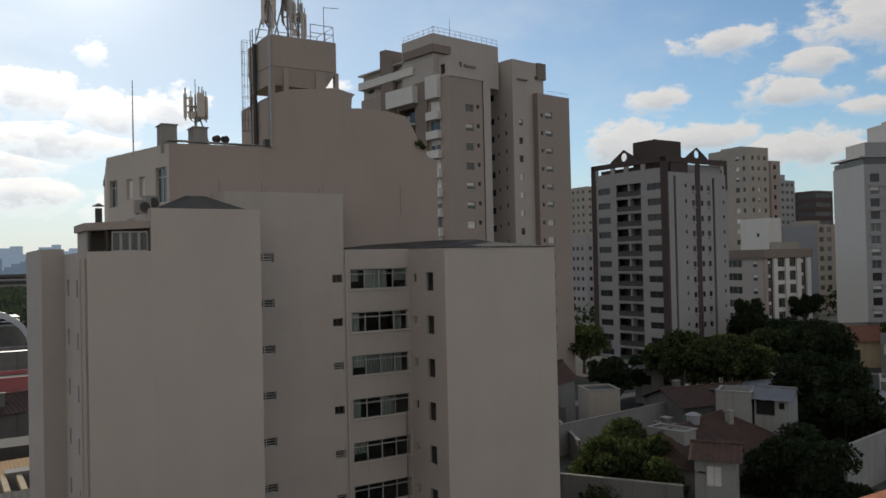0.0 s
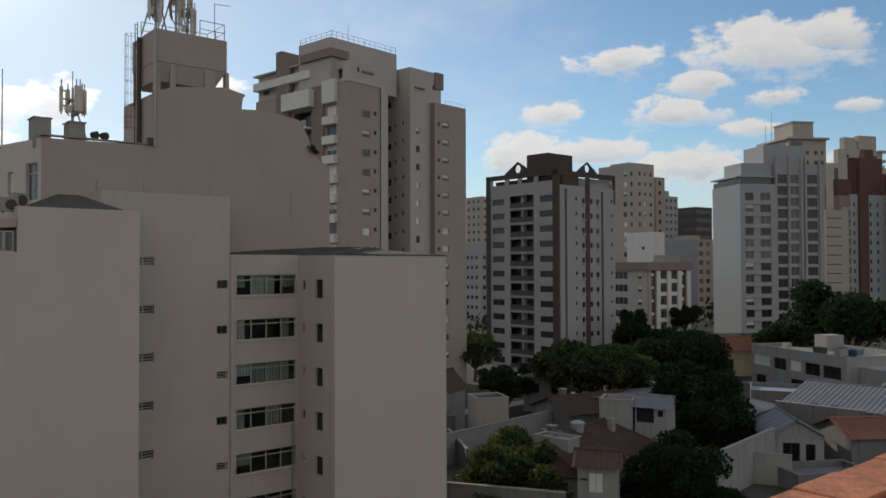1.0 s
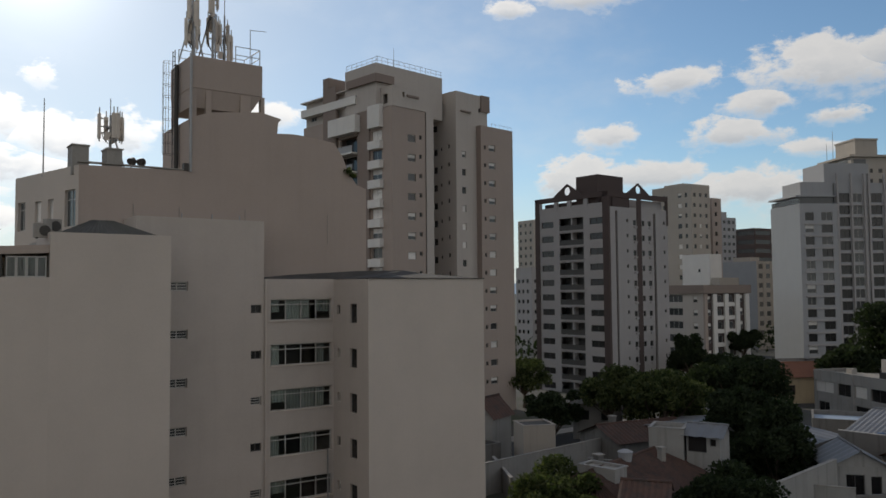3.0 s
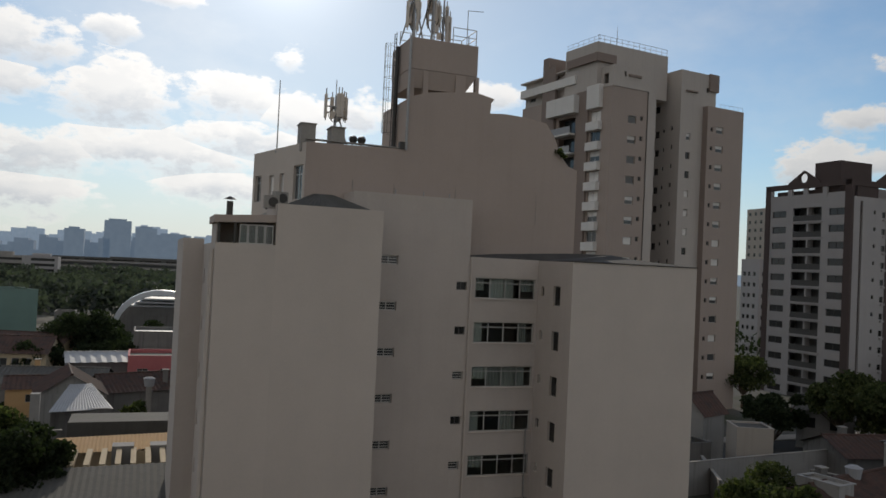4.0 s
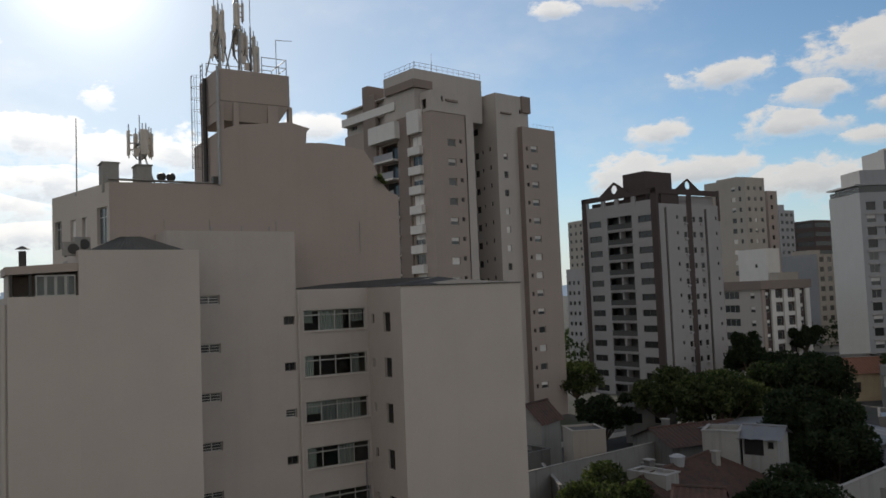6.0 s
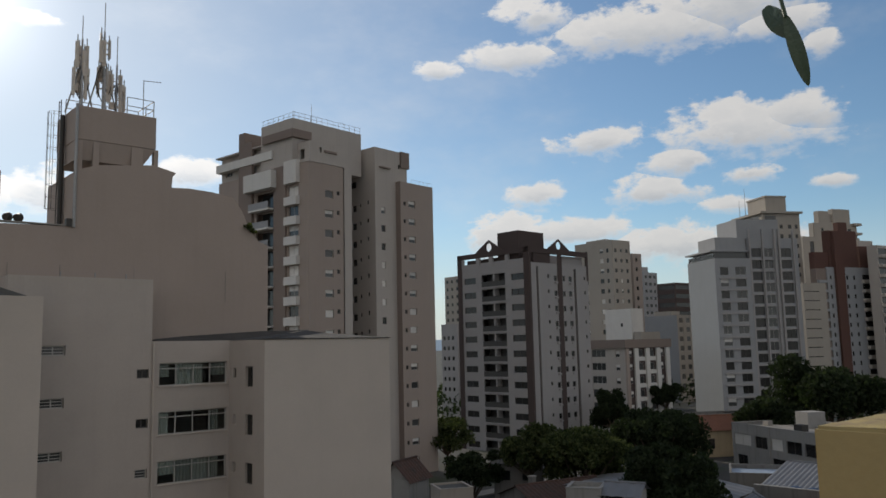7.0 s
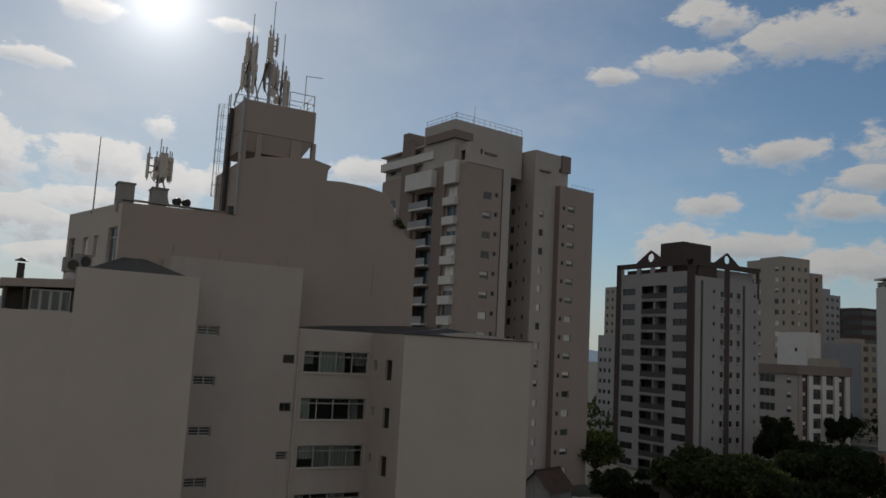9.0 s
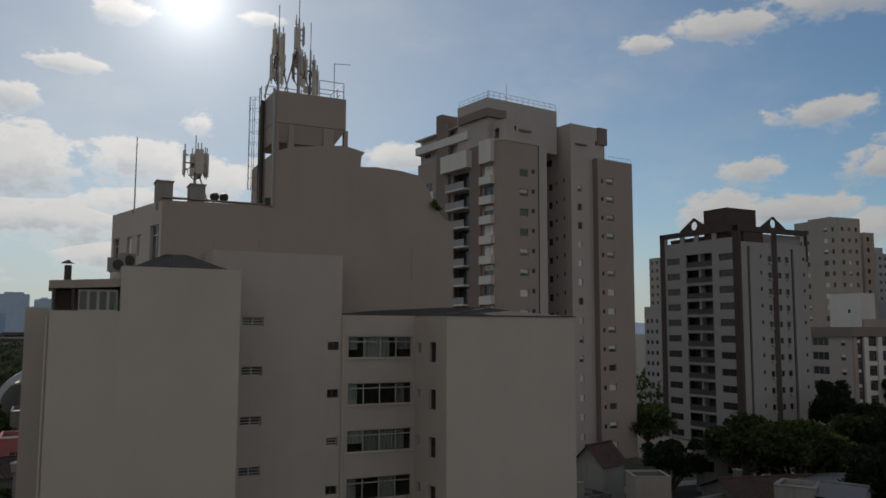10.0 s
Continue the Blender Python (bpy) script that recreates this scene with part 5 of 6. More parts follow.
def garden_wall(x0, y0, x1, y1, h, mat, label, t=0.2):
    root = thing("garden_wall", x0, y0, 0, label, "wall", "garden walls")
    ang = math.degrees(math.atan2(y1 - y0, x1 - x0))
    n = math.hypot(x1 - x0, y1 - y0)
    part("wall", from_boxes((0, n, 0, t, -0.2, h)), mat, root, "", frame_of((x0, y0), ang))
    part("coping", from_boxes((-0.02, n + 0.02, -0.05, t + 0.05, h, h + 0.08)), M_CONCRETE, root, "", frame_of((x0, y0), ang))


def water_tank(x, y, z, mat, label):
    root = thing("water_tank", x, y, z, label, "water tank", "roof water tanks")
    bm = bmesh.new()
    rod(bm, (x, y, z), (x, y, z + 0.85), 0.5, 14, 0.62)
    part("barrel", bm, mat, root)
    bm = bmesh.new()
    rod(bm, (x, y, z + 0.85), (x, y, z + 1.02), 0.66, 14, 0.3)
    part("lid", bm, mat, root)


def right_quarter():
    W = "dark2"
    # two-storey white clinic with a cluttered flat roof
    o, a = (91.1, 23.5), -115.0
    r = flat_house("clinic_building", "long two-storey white building with a cluttered flat roof", *o, a, 20.0, 12.0, 6.0, M_WHITE, M_CONCRETE,
                   [(0.4, 4.4, 3.4, 5.0, "blind2"), (5.3, 8.0, 3.3, 5.0, W), (8.8, 11.2, 3.4, 5.0, "blind1"), (12.0, 15.0, 3.3, 5.0, W), (15.6, 19.0, 3.3, 5.0, W),
                    (1.0, 3.4, 0.5, 2.0, W), (8.9, 13.5, 0.3, 2.3, W)], [(2, 4, 3.4, 4.8, W), (6, 8, 3.4, 4.8, W)], cat="building")
    solid(r, o, a, 6.2, 8.8, 6.5, 9.5, 6.0, 8.3, M_WHITE, "stair_house", "white roof stair house")
    solid(r, o, a, 8.4, 8.6, -0.15, 0.0, 0, 6.5, M_WHITE, "pilaster")
    for i, (s, b, w, h) in enumerate(((2, 4, 1.2, 0.7), (10, 3, 1.6, 0.9), (12.5, 6, 2.2, 0.8), (15, 2.4, 1.0, 1.1), (9, 8, 3.0, 0.5), (1.5, 9, 1.0, 0.9))):
        solid(r, o, a, s, s + w, b, b + w * 0.7, 6.0, 6.0 + h, (M_CONCRETE, M_DARKSTEEL, M_SHEET)[i % 3], "roof_plant")
    solid(r, o, a, 20.1, 34, 2.0, 12, 0, 5.2, M_WHITE, "annexe")
    water_tank(*along(o, a, 15.5, 5), 6.0, M_BLUETANK, "blue round plastic water tank on the clinic roof")
    # sheds in front of it
    gable_house("grey_shed", "long shed with a grey sheet roof and white end wall", 46.5, -0.4, 7.0, 8.4, 17.0, 4.0, 1.2, M_WHITED, M_SHEET, pitch=1.2)
    r = gable_house("workshop", "low workshop with a white sheet roof behind a stained parapet", 56.2, 0.4, -84.0, 15.0, 15.0, 4.2, 1.5, M_WHITE, M_SHEET, side=[(3.0, 4.6, 2.2, 3.8, W), (5.4, 7.0, 2.2, 3.8, W)], pitch=0.5)
    solid(r, (54.3, 0.4), -84.0, 0, 8.6, 0, 0.3, 0, 4.5, M_WHITED, "parapet", "dark stained parapet wall")
    solid(r, (54.3, 0.4), -84.0, -0.05, 8.65, -0.05, 0.35, 4.5, 4.58, M_WHITE, "coping")
    solid(r, (54.3, 0.4), -84.0, 0.1, 8.5, 0.3, 1.9, 0, 3.6, M_CONCRETE, "gutter_roof")
    water_tank(55.5, -3.2, 3.6, M_BLUETANK, "dark blue water tank on the workshop roof")
    water_tank(55.7, -4.9, 3.6, M_BLUETANK, "dark blue water tank on the workshop roof")
    flat_house("blue_canopy_shop", "low building with a blue sheet canopy", 63.0, 8.0, -60.0, 12.0, 7.0, 3.4, M_WHITED, M_SHEETBLUE, cat="building")
    flat_house("white_warehouse", "low white warehouse with a pale sheet roof", 66.5, -5.0, -72.0, 14.0, 9.0, 4.2, M_WHITE, M_SHEETWHITE, cat="building")
    gable_house("white_house", "small white house with a gable and two dark openings", 47.24, -7.88, 43.0, 6.0, 4.9, 3.2, 1.4, M_WHITE, M_SHEET, [(1.3, 2.5, 0.4, 2.6, "dark1")], [(1.3, 2.8, 0.7, 2.5, "dark2"), (3.3, 4.15, 0.6, 2.4, "dark1")], pitch=1.0)
    gable_house("orange_roof_house", "low house with an orange clay tile roof", 49.8, -9.2, -35.0, 9.0, 6.0, 2.9, 1.2, M_WHITED, M_TILEORANGE)
    flat_house("lean_to", "grey lean-to with a flat sheet roof", 38.0, -10.0, -30.0, 7.0, 4.0, 1.1, M_WHITED, M_SHEET)
    garden_wall(31.3, -6.9, 43.6, -5.1, 3.9, M_WHITE, "tall stained white boundary wall", 0.25)
    # big tiled house with a white block in front
    gable_house("tiled_house", "old house with a broad brown clay tile roof", 20.3, -2.4, 14.7, 17.0, 8.6, 3.0, 1.75, M_WHITED, M_TILE, [(1.2, 2.4, 1.0, 2.4, "dark1"), (5.5, 6.8, 1.0, 2.4, "dark1")], hip=2.2, pitch=0.4)
    flat_house("stair_house", "plain white flat-roofed block beside the tiled roof", 21.2, 3.65, -80.0, 3.3, 1.7, 4.85, M_WHITE, M_CONCRETE, parapet=0.15)
    gable_house("porch_house", "white gabled porch with a shuttered window", 19.8, -2.2, -56.0, 2.9, 2.6, 4.0, 0.8, M_WHITE, M_TILE, [(0.8, 1.9, 1.9, 3.4, "blind2")], pitch=0.4)
    water_tank(26.6, 3.6, 4.5, M_PALEGREY, "pale round water tank standing on the tiled roof")
    flat_house("white_tower_house", "white two-storey house with a stained flat roof", 31.9, 5.55, -60.0, 3.0, 3.0, 6.2, M_WHITE, M_CONCRETE, [], [(1.8, 2.6, 3.4, 4.4, "dark1")], parapet=0.3)
    # the verandah's inner shade is a dark pane set in the wall
    gable_house("verandah_house", "white house with a dark verandah and a grey sheet roof", 33.7, 2.9, -68.0, 2.8, 3.6, 6.1, 0.7, M_WHITE, M_SHEET, [(0.1, 1.7, 4.6, 6.0, "dark1"), (2.0, 2.5, 5.2, 5.8, "dark1")], pitch=1.0)
    gable_house("dark_roof_house", "low house with a dark old tile roof", 38.5, 15.0, -12.0, 10.0, 7.0, 3.0, 1.3, M_WHITED, M_TILE)
    garden_wall(12.0, 14.9, 42.0, 18.3, 2.9, M_WHITE, "long pale garden wall along the yard")
    flat_house("beige_house", "plain beige flat-roofed house block", 29.55, 19.54, -24.0, 3.4, 3.4, 4.9, M_BEIGE, M_FIBRO, parapet=0.1)
    flat_house("dark_yard_house", "low dark-roofed house at the foot of the tower", 20.0, 22.0, 6.0, 9.5, 6.0, 2.4, M_WHITED, M_FIBRO)
    gable_house("white_narrow_house", "narrow white house with a steep gable", 29.6, 24.5, 20.0, 4.0, 3.4, 5.4, 1.7, M_WHITE, M_TILE)
    gable_house("garden_house", "small white house with a dark roof among trees", 48.0, 31.0, -50.0, 6.0, 5.0, 4.6, 1.2, M_WHITE, M_FIBRO, [(1, 2, 2.4, 3.6, "dark1"), (3.5, 4.6, 2.4, 3.6, "dark1")])
    gable_house("brown_roof_house", "house with a brown-red tile roof below the white tower", 95.0, 32.0, -30.0, 9.5, 8.0, 4.4, 1.9, M_YELLOWPALE, M_TILEORANGE, [(2, 3.2, 1.4, 3.0, "dark1")])
    flat_house("low_grey_block", "long low grey block in front of the striped flats", 112.0, 50.5, -30.0, 17.0, 6.0, 4.0, M_WHITED, M_CONCRETE)
    gable_house("far_brown_house", "low brown-roofed house by the trees", 122.0, 10.0, -30.0, 12.0, 8.0, 5.2, 2.0, M_YELLOWPALE, M_TILE)
    garden_wall(60, 44, 76, 47, 2.6, M_WHITE, "pale wall in front of the brown tower")
    # plants and yards fill
    rng = random.Random(21)
    for i in range(16):
        x, y = rng.uniform(55, 120), rng.uniform(-40, 12)
        if y > 0.32 * (x - 60) - 30 and x < 100 and y > -12:
            continue
        gable_house("town_house", "small white house with a clay tile roof", x, y, rng.uniform(-80, 10), rng.uniform(7, 11), rng.uniform(6, 8), rng.uniform(2.8, 5), 1.4, M_WHITE, rng.choice((M_TILE, M_TILEORANGE, M_FIBRO)), pitch=0.8)


right_quarter()


def left_quarter():
    W = "dark1"
    # market hall with pale wall and ribbed roof in front
    r = thing("ribbed_shed", -27, 24, 0, "long shed with grey corrugated roof and pale edge rafters", "shed")
    bm = bmesh.new()
    tiled(bm, (-44, 12.0, 2.6), (-14, 14.2, 2.6), (-14, 21.2, 3.5), (-44, 19.0, 3.5), 0.45, 0.06)
    part("roof", bm, M_FIBRO, r)
    part("wall", from_boxes((-43, -15, 20.0, 20.2, 0, 2.9)), M_WHITED, r)
    for i in range(18):
        x = -34.5 + i * 1.05
        bm = bmesh.new()
        prism(bm, [(x, 3.1), (x + 0.4, 3.1), (x + 0.4, 3.5), (x, 3.5)], 20.9, 26.0)
        part("rafter", bm, M_YELLOWPALE, r, "pale exposed rafter")
    r = thing("pale_hall", -24, 31, 0, "long pale yellow hall with a narrow corrugated awning", "building")
    part("wall", from_boxes((-29.6, -10, 28.6, 29.0, 0, 2.6)), M_YELLOWPALE, r)
    bm = bmesh.new()
    tiled(bm, (-29.8, 27.8, 2.7), (-10, 30.4, 2.7), (-10, 33.6, 3.3), (-29.8, 31.0, 3.3), 0.3, 0.04)
    part("awning", bm, M_OCHRE, r, "pale corrugated awning")
    part("wall", from_boxes((-29.4, -10, 36, 36.3, 0, 3.6)), M_FIBRO, r, "long dark stained wall")
    part("roof", from_boxes((-29.4, -10, 36.3, 40.5, 3.4, 3.55)), M_FIBRO, r)
    for x in (-25.4, -22.6):
        rr = thing("flat_shed", x, 25, 0, "low white shed behind the rafters", "shed", "low sheds")
        part("wall", from_boxes((x, x + 1.6, 25.6, 27.0, 0, 3.7)), M_WHITE, rr)
    # white gabled house with a blue-grey sheet lean-to
    gable_house("gabled_house", "white two-storey house with a sunlit gable and tile roof", -27.0, 48.0, 97.0, 8.0, 6.2, 4.3, 1.9, M_WHITE, M_TILE)
    r = thing("sheet_lean_to", -29, 44, 0, "lean-to with a pale blue corrugated sheet roof", "shed")
    bm = bmesh.new()
    tiled(bm, (-31.5, 41.5, 3.5), (-25.9, 43.0, 3.5), (-28.2, 47.5, 5.3), (-30.2, 46.9, 5.3), 0.28, 0.025)
    part("roof", bm, M_SHEETWHITE, r)
    part("wall", from_boxes((-31.4, -26.2, 42.6, 42.8, 0, 3.6)), M_WHITED, r)
    part("wall", from_boxes((-33.0, -32.2, 40.6, 41.4, 0, 5.4)), M_WHITE, r, "white rendered pier")
    gable_house("ochre_house", "small ochre house with a brown tile roof", -37.4, 57.5, 4.0, 4.2, 5.0, 3.3, 1.0, M_OCHRE, M_TILE, [(2.0, 2.7, 1.7, 2.6, "slide1")])
    gable_house("sunlit_roof_house", "low house with a sunlit orange tile roof", -40.5, 44.0, 70.0, 8.0, 6.0, 3.0, 1.2, M_WHITE, M_TILEORANGE)
    gable_house("red_roof_house", "wide low house with a dark red tile roof", -48.5, 90.0, -8.0, 12.0, 9.0, 3.6, 2.0, M_YELLOWPALE, M_TILE, [(1 + i * 1.6, 2 + i * 1.6, 1.2, 2.8, "slide1") for i in range(6)])
    flat_house("green_building", "blank pale green painted building", -54.0, 149.0, 30.0, 10.0, 12.0, 9.4, M_GREEN, M_FIBRO, cat="building")
    flat_house("green_building", "lower green building with a dark roof", -62.0, 146.0, 30.0, 9.0, 12.0, 12.0, M_GREEN, M_FIBRO, cat="building")
    flat_house("pink_building", "two-storey dusty pink building with small windows", -25.2, 73.0, 0.0, 11.0, 8.0, 4.6, M_PINK, M_FIBRO, [(1.2, 2.6, 2.2, 3.4, "slide2"), (4.2, 5.2, 2.2, 3.4, "dark1"), (6.5, 8, 2.2, 3.4, "slide2")], cat="building")
    flat_house("grey_flat_building", "low grey building with a flat roof", -24.8, 96.0, 0.0, 14.0, 9.0, 5.8, M_WHITED, M_SHEETWHITE, cat="building")
    gable_house("dark_house", "house with a dark brown tile roof", -27.0, 57.0, 20.0, 11.0, 7.0, 2.9, 1.5, M_WHITED, M_TILE)
    gable_house("dark_house", "house with a dark brown tile roof", -40.0, 66.0, -10.0, 12.0, 8.0, 2.7, 1.4, M_WHITED, M_FIBRO)
    gable_house("white_roof_shed", "shed with a pale sheet roof", -33.0, 80.0, 8.0, 10.0, 6.0, 3.4, 1.0, M_WHITED, M_SHEETWHITE, pitch=1.2)
    flat_house("pale_tower_house", "narrow pale rendered house", -38.6, 118.0, 0.0, 3.4, 5.0, 7.2, M_WHITED, M_CONCRETE)
    water_tank(-22.6, 52.5, 4.2, M_PALEGREY, "white round water tank raised on a post")
    r = thing("tank_post", -22.6, 52.5, 0, "slim concrete post under a water tank", "post")
    part("shaft", from_boxes((-22.9, -22.3, 52.2, 52.8, 0, 4.2)), M_CONCRETE, r)
    # arched hall
    r = thing("arched_hall", -20, 155, 0, "sports hall with a shining metal arch over its roof", "hall")
    bm = bmesh.new()
    last = None
    for i in range(25):
        a = math.pi * i / 24
        p = (-19.5 - 10.8 * math.cos(a), 154.5, 10.6 * math.sin(a) ** 0.85)
        if last:
            v = []
            for q in (last, p):
                k = 1.0
                v.append([bm.verts.new((q[0], 154.5, q[2])), bm.verts.new((q[0], 158.0, q[2])), bm.verts.new((q[0] * 1.0 + (-19.5 - q[0]) * 0.10, 158.0, q[2] * 0.88)), bm.verts.new((q[0] + (-19.5 - q[0]) * 0.10, 154.5, q[2] * 0.88))])
            for j in range(4):
                bm.faces.new((v[0][j], v[0][(j + 1) % 4], v[1][(j + 1) % 4], v[1][j]))
        last = p
    part("arch", bm, M_ARCH, r, "shining curved metal arch")
    part("wall", from_boxes((-28.5, -10, 160, 175, 0, 6.2)), M_WHITED, r)
    for z in (6.3, 7.1, 7.9):
        part("roof_tier", from_boxes((-27 + (z - 6) * 1.5, -11, 160 + (z - 6), 172, z, z + 0.35)), M_SHEETWHITE, r)
    # long elevated building beyond the woods
    r = thing("long_office_block", -40, 505, 0, "long low office block with bands of windows beyond the woods", "building")
    part("wall", from_boxes((-82, 60, 500, 520, 0, 13.5)), M_CONCRETE, r)
    for z in (3.5, 7.0, 10.4):
        part("window_band", from_boxes((-80, 58, 499.6, 500, z, z + 1.6)), M_PANE, r)
        part("ledge", from_boxes((-82, 60, 498.6, 500, z + 2.2, z + 2.7)), M_OFFWHITE, r)
    far_block("white_office", "white office tower with bands of windows", (-80, 395), 0, 16, 14, 15.5, M_OFFWHITE, [(4, 14.5, 1.3, "dark4")], [], step=2.6, n=6, cap=1.2, seed=31)
    far_block("grey_office", "low grey office block with window bands", (-112, 430), 0, 30, 14, 15, M_CONCRETE, [(2, 13, 1.3, "dark4"), (16, 28, 1.3, "dark4")], [], step=3, n=4, cap=2, seed=32)
    rng = random.Random(8)
    for i in range(14):
        x, y = rng.uniform(-95, -44), rng.uniform(60, 150)
        gable_house("town_house", "small house with an old clay tile roof", x, y, rng.uniform(-30, 30), rng.uniform(7, 12), rng.uniform(6, 9), rng.uniform(2.6, 4), 1.4, rng.choice((M_WHITED, M_YELLOWPALE)), rng.choice((M_TILE, M_TILE, M_FIBRO)), pitch=0.9)


left_quarter()


# ---- trees ----
def leaf_cloud(centres, count, size, rng, flat=0.75):
    """Many small folded leaf clumps spread through the lumps of a crown."""
    c = np.array([p[:3] for p in centres])
    r = np.array([p[3] for p in centres])
    which = rng.choice(len(c), count, p=r ** 2 / (r ** 2).sum())
    d = rng.normal(size=(count, 3))
    d /= np.linalg.norm(d, axis=1)[:, None]
    d[:, 2] = np.where(d[:, 2] < -0.75, -d[:, 2], d[:, 2])
    rad = r[which] * (0.35 + 0.85 * rng.random(count) ** 0.75)
    p = c[which] + d * rad[:, None] * [1, 1, flat]
    a = rng.normal(size=(count, 3)) + d * 0.4
    a /= np.linalg.norm(a, axis=1)[:, None]
    b = np.cross(a, rng.normal(size=(count, 3)))
    b /= np.linalg.norm(b, axis=1)[:, None]
    s = size * (0.5 + 1.1 * rng.random(count) ** 1.5)[:, None]
    v = np.stack([p - a * s, p + b * s * 0.55 + np.cross(a, b) * s * 0.2, p + a * s, p - b * s * 0.55 + np.cross(a, b) * s * 0.2], 1).reshape(-1, 3)
    f = np.arange(count * 4).reshape(-1, 4)
    me = bpy.data.meshes.new("crown")
    me.from_pydata(v.tolist(), [], f.tolist())
    return me


def tree(x, y, zc, r, label, mat, seed, leaves=5200, size=0.26, flat=0.75, ground_z=0.0):
    leaves, size = int(leaves * 2.2), size * 0.82
    rng = np.random.default_rng(seed)
    root = thing("tree", x, y, ground_z, label, "tree", "garden trees")
    fork = max(0.6, zc - r * 1.0)
    bm = bmesh.new()
    rod(bm, (x, y, ground_z - 0.2), (x + 0.1, y, fork), 0.07 * r + 0.06, 8, 0.045 * r + 0.05)
    part("trunk", bm, M_BARK, root)
    lumps = [(x, y, zc, r * 0.5)]
    for i in range(17):
        a = i * 2.4 + rng.uniform(-0.3, 0.3)
        q = rng.uniform(0.4, 0.86) * r
        h = zc + rng.uniform(-0.75, 0.55) * r * flat
        lumps.append((x + q * math.cos(a), y + q * math.sin(a), h, r * rng.uniform(0.2, 0.42)))
    bm = bmesh.new()
    for p in lumps[1:]:
        rod(bm, (x + 0.1, y, fork), p[:3], 0.035 * r, 5, 0.012 * r)
    part("limb", bm, M_BARK, root)
    me = leaf_cloud(lumps, leaves, size, rng, flat)
    me.materials.append(mat)
    part("crown", me, mat, root)


def trees():
    D, O = M_LEAF, M_LEAF2
    tree(52.2, 21.1, 6.4, 6.0, "broad garden tree with sunlit olive crown", O, 1, 8000, 0.30)
    tree(47.5, 24.5, 6.6, 3.2, "smaller olive garden tree", O, 2, 3500, 0.28)
    tree(75.6, 26.4, 5.8, 6.6, "broad dark green garden tree", D, 3, 7000, 0.34)
    tree(45.8, 4.5, 4.9, 4.6, "tall dark green tree beside the white wall", D, 4, 9000, 0.28, 0.95)
    tree(44.0, 1.0, 3.2, 3.6, "low dark bushy tree among houses", D, 14, 4500, 0.28, 0.9)
    tree(17.9, 2.4, 2.9, 4.2, "bushy green tree in the yard below", O, 5, 9000, 0.20)
    tree(29.0, -4.7, 2.3, 4.6, "dark bushy tree in the yard below", D, 6, 9000, 0.22)
    tree(111.8, 18.5, 10.2, 9.0, "large dark spreading tree", D, 7, 9000, 0.42)
    tree(101.0, 22.5, 7.4, 5.4, "dark tree beside the spreading one", D, 17, 4500, 0.38)
    tree(43.7, 30.3, 4.4, 3.6, "dark tree in a small garden", D, 8, 3500, 0.26)
    tree(128.5, 60.0, 7.5, 3.0, "dark tree between the blocks", D, 9, 4500, 0.36)
    tree(61.2, 55.0, 5.6, 3.6, "small sunlit tree by the tower", O, 10, 3000, 0.28)
    tree(92.3, 47.0, 7.8, 3.6, "dark narrow tree beside the brown tower", D, 11, 3500, 0.3, 1.2)
    tree(68.0, 40.0, 3.6, 3.0, "small green street tree", O, 12, 2600, 0.26)
    tree(-31.5, 20.5, 3.9, 4.2, "dense dark garden tree", D, 21, 9000, 0.22)
    tree(-36.0, 24.0, 4.6, 4.2, "dense green garden tree", O, 22, 7000, 0.22)
    tree(-32.2, 108.1, 4.2, 7.2, "broad dark tree among the houses", D, 23, 7000, 0.36)
    tree(-38.5, 92.6, 2.6, 4.2, "round dark tree among the houses", D, 24, 3500, 0.32)
    tree(-20.5, 118.3, 3.0, 4.6, "dark tree before the arched hall", D, 25, 3500, 0.34)
    tree(-28.9, 98.3, 2.4, 4.6, "low dark bushy tree among houses", D, 26, 3500, 0.32)
    tree(-24.0, 47.5, 1.9, 1.5, "small bright green banana plant", O, 27, 500, 0.5, 1.1)
    # woodland beyond, one mass of crowns
    rng = np.random.default_rng(40)
    lumps = []
    for i in range(420):
        y = rng.uniform(175, 480)
        x = rng.uniform(-0.34, 0.14) * (y + 41) - 22
        if -50 < x < -8 and y < 185:
            continue
        r = rng.uniform(3.5, 6.5)
        lumps.append((x, y, r * 0.5 + rng.uniform(0, 2.6) + 0.005 * (y - 170), r))
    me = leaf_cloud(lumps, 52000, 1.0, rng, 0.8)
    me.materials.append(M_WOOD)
    tagged(part("woodland", me, M_WOOD), "dense park woodland beyond the houses, paled for haze", "woodland", kind="stuff")
    lumps = []
    for i in range(260):
        x = rng.uniform(60, 330)
        y = rng.uniform(-120, 190)
        if (x < 130 and -45 < y < 95) or math.hypot(x - 33, y - 51) < 45 or math.hypot(x - 137, y - 52) < 32 or math.hypot(x - 118, y - 62) < 26:
            continue
        lumps.append((x, y, rng.uniform(2, 4.5), rng.uniform(3, 6)))
    me = leaf_cloud(lumps, 22000, 0.7, rng, 0.8)
    me.materials.append(M_LEAF)
    tagged(part("street_trees", me, M_LEAF), "scattered dark street trees between distant blocks", "trees", kind="stuff")


trees()


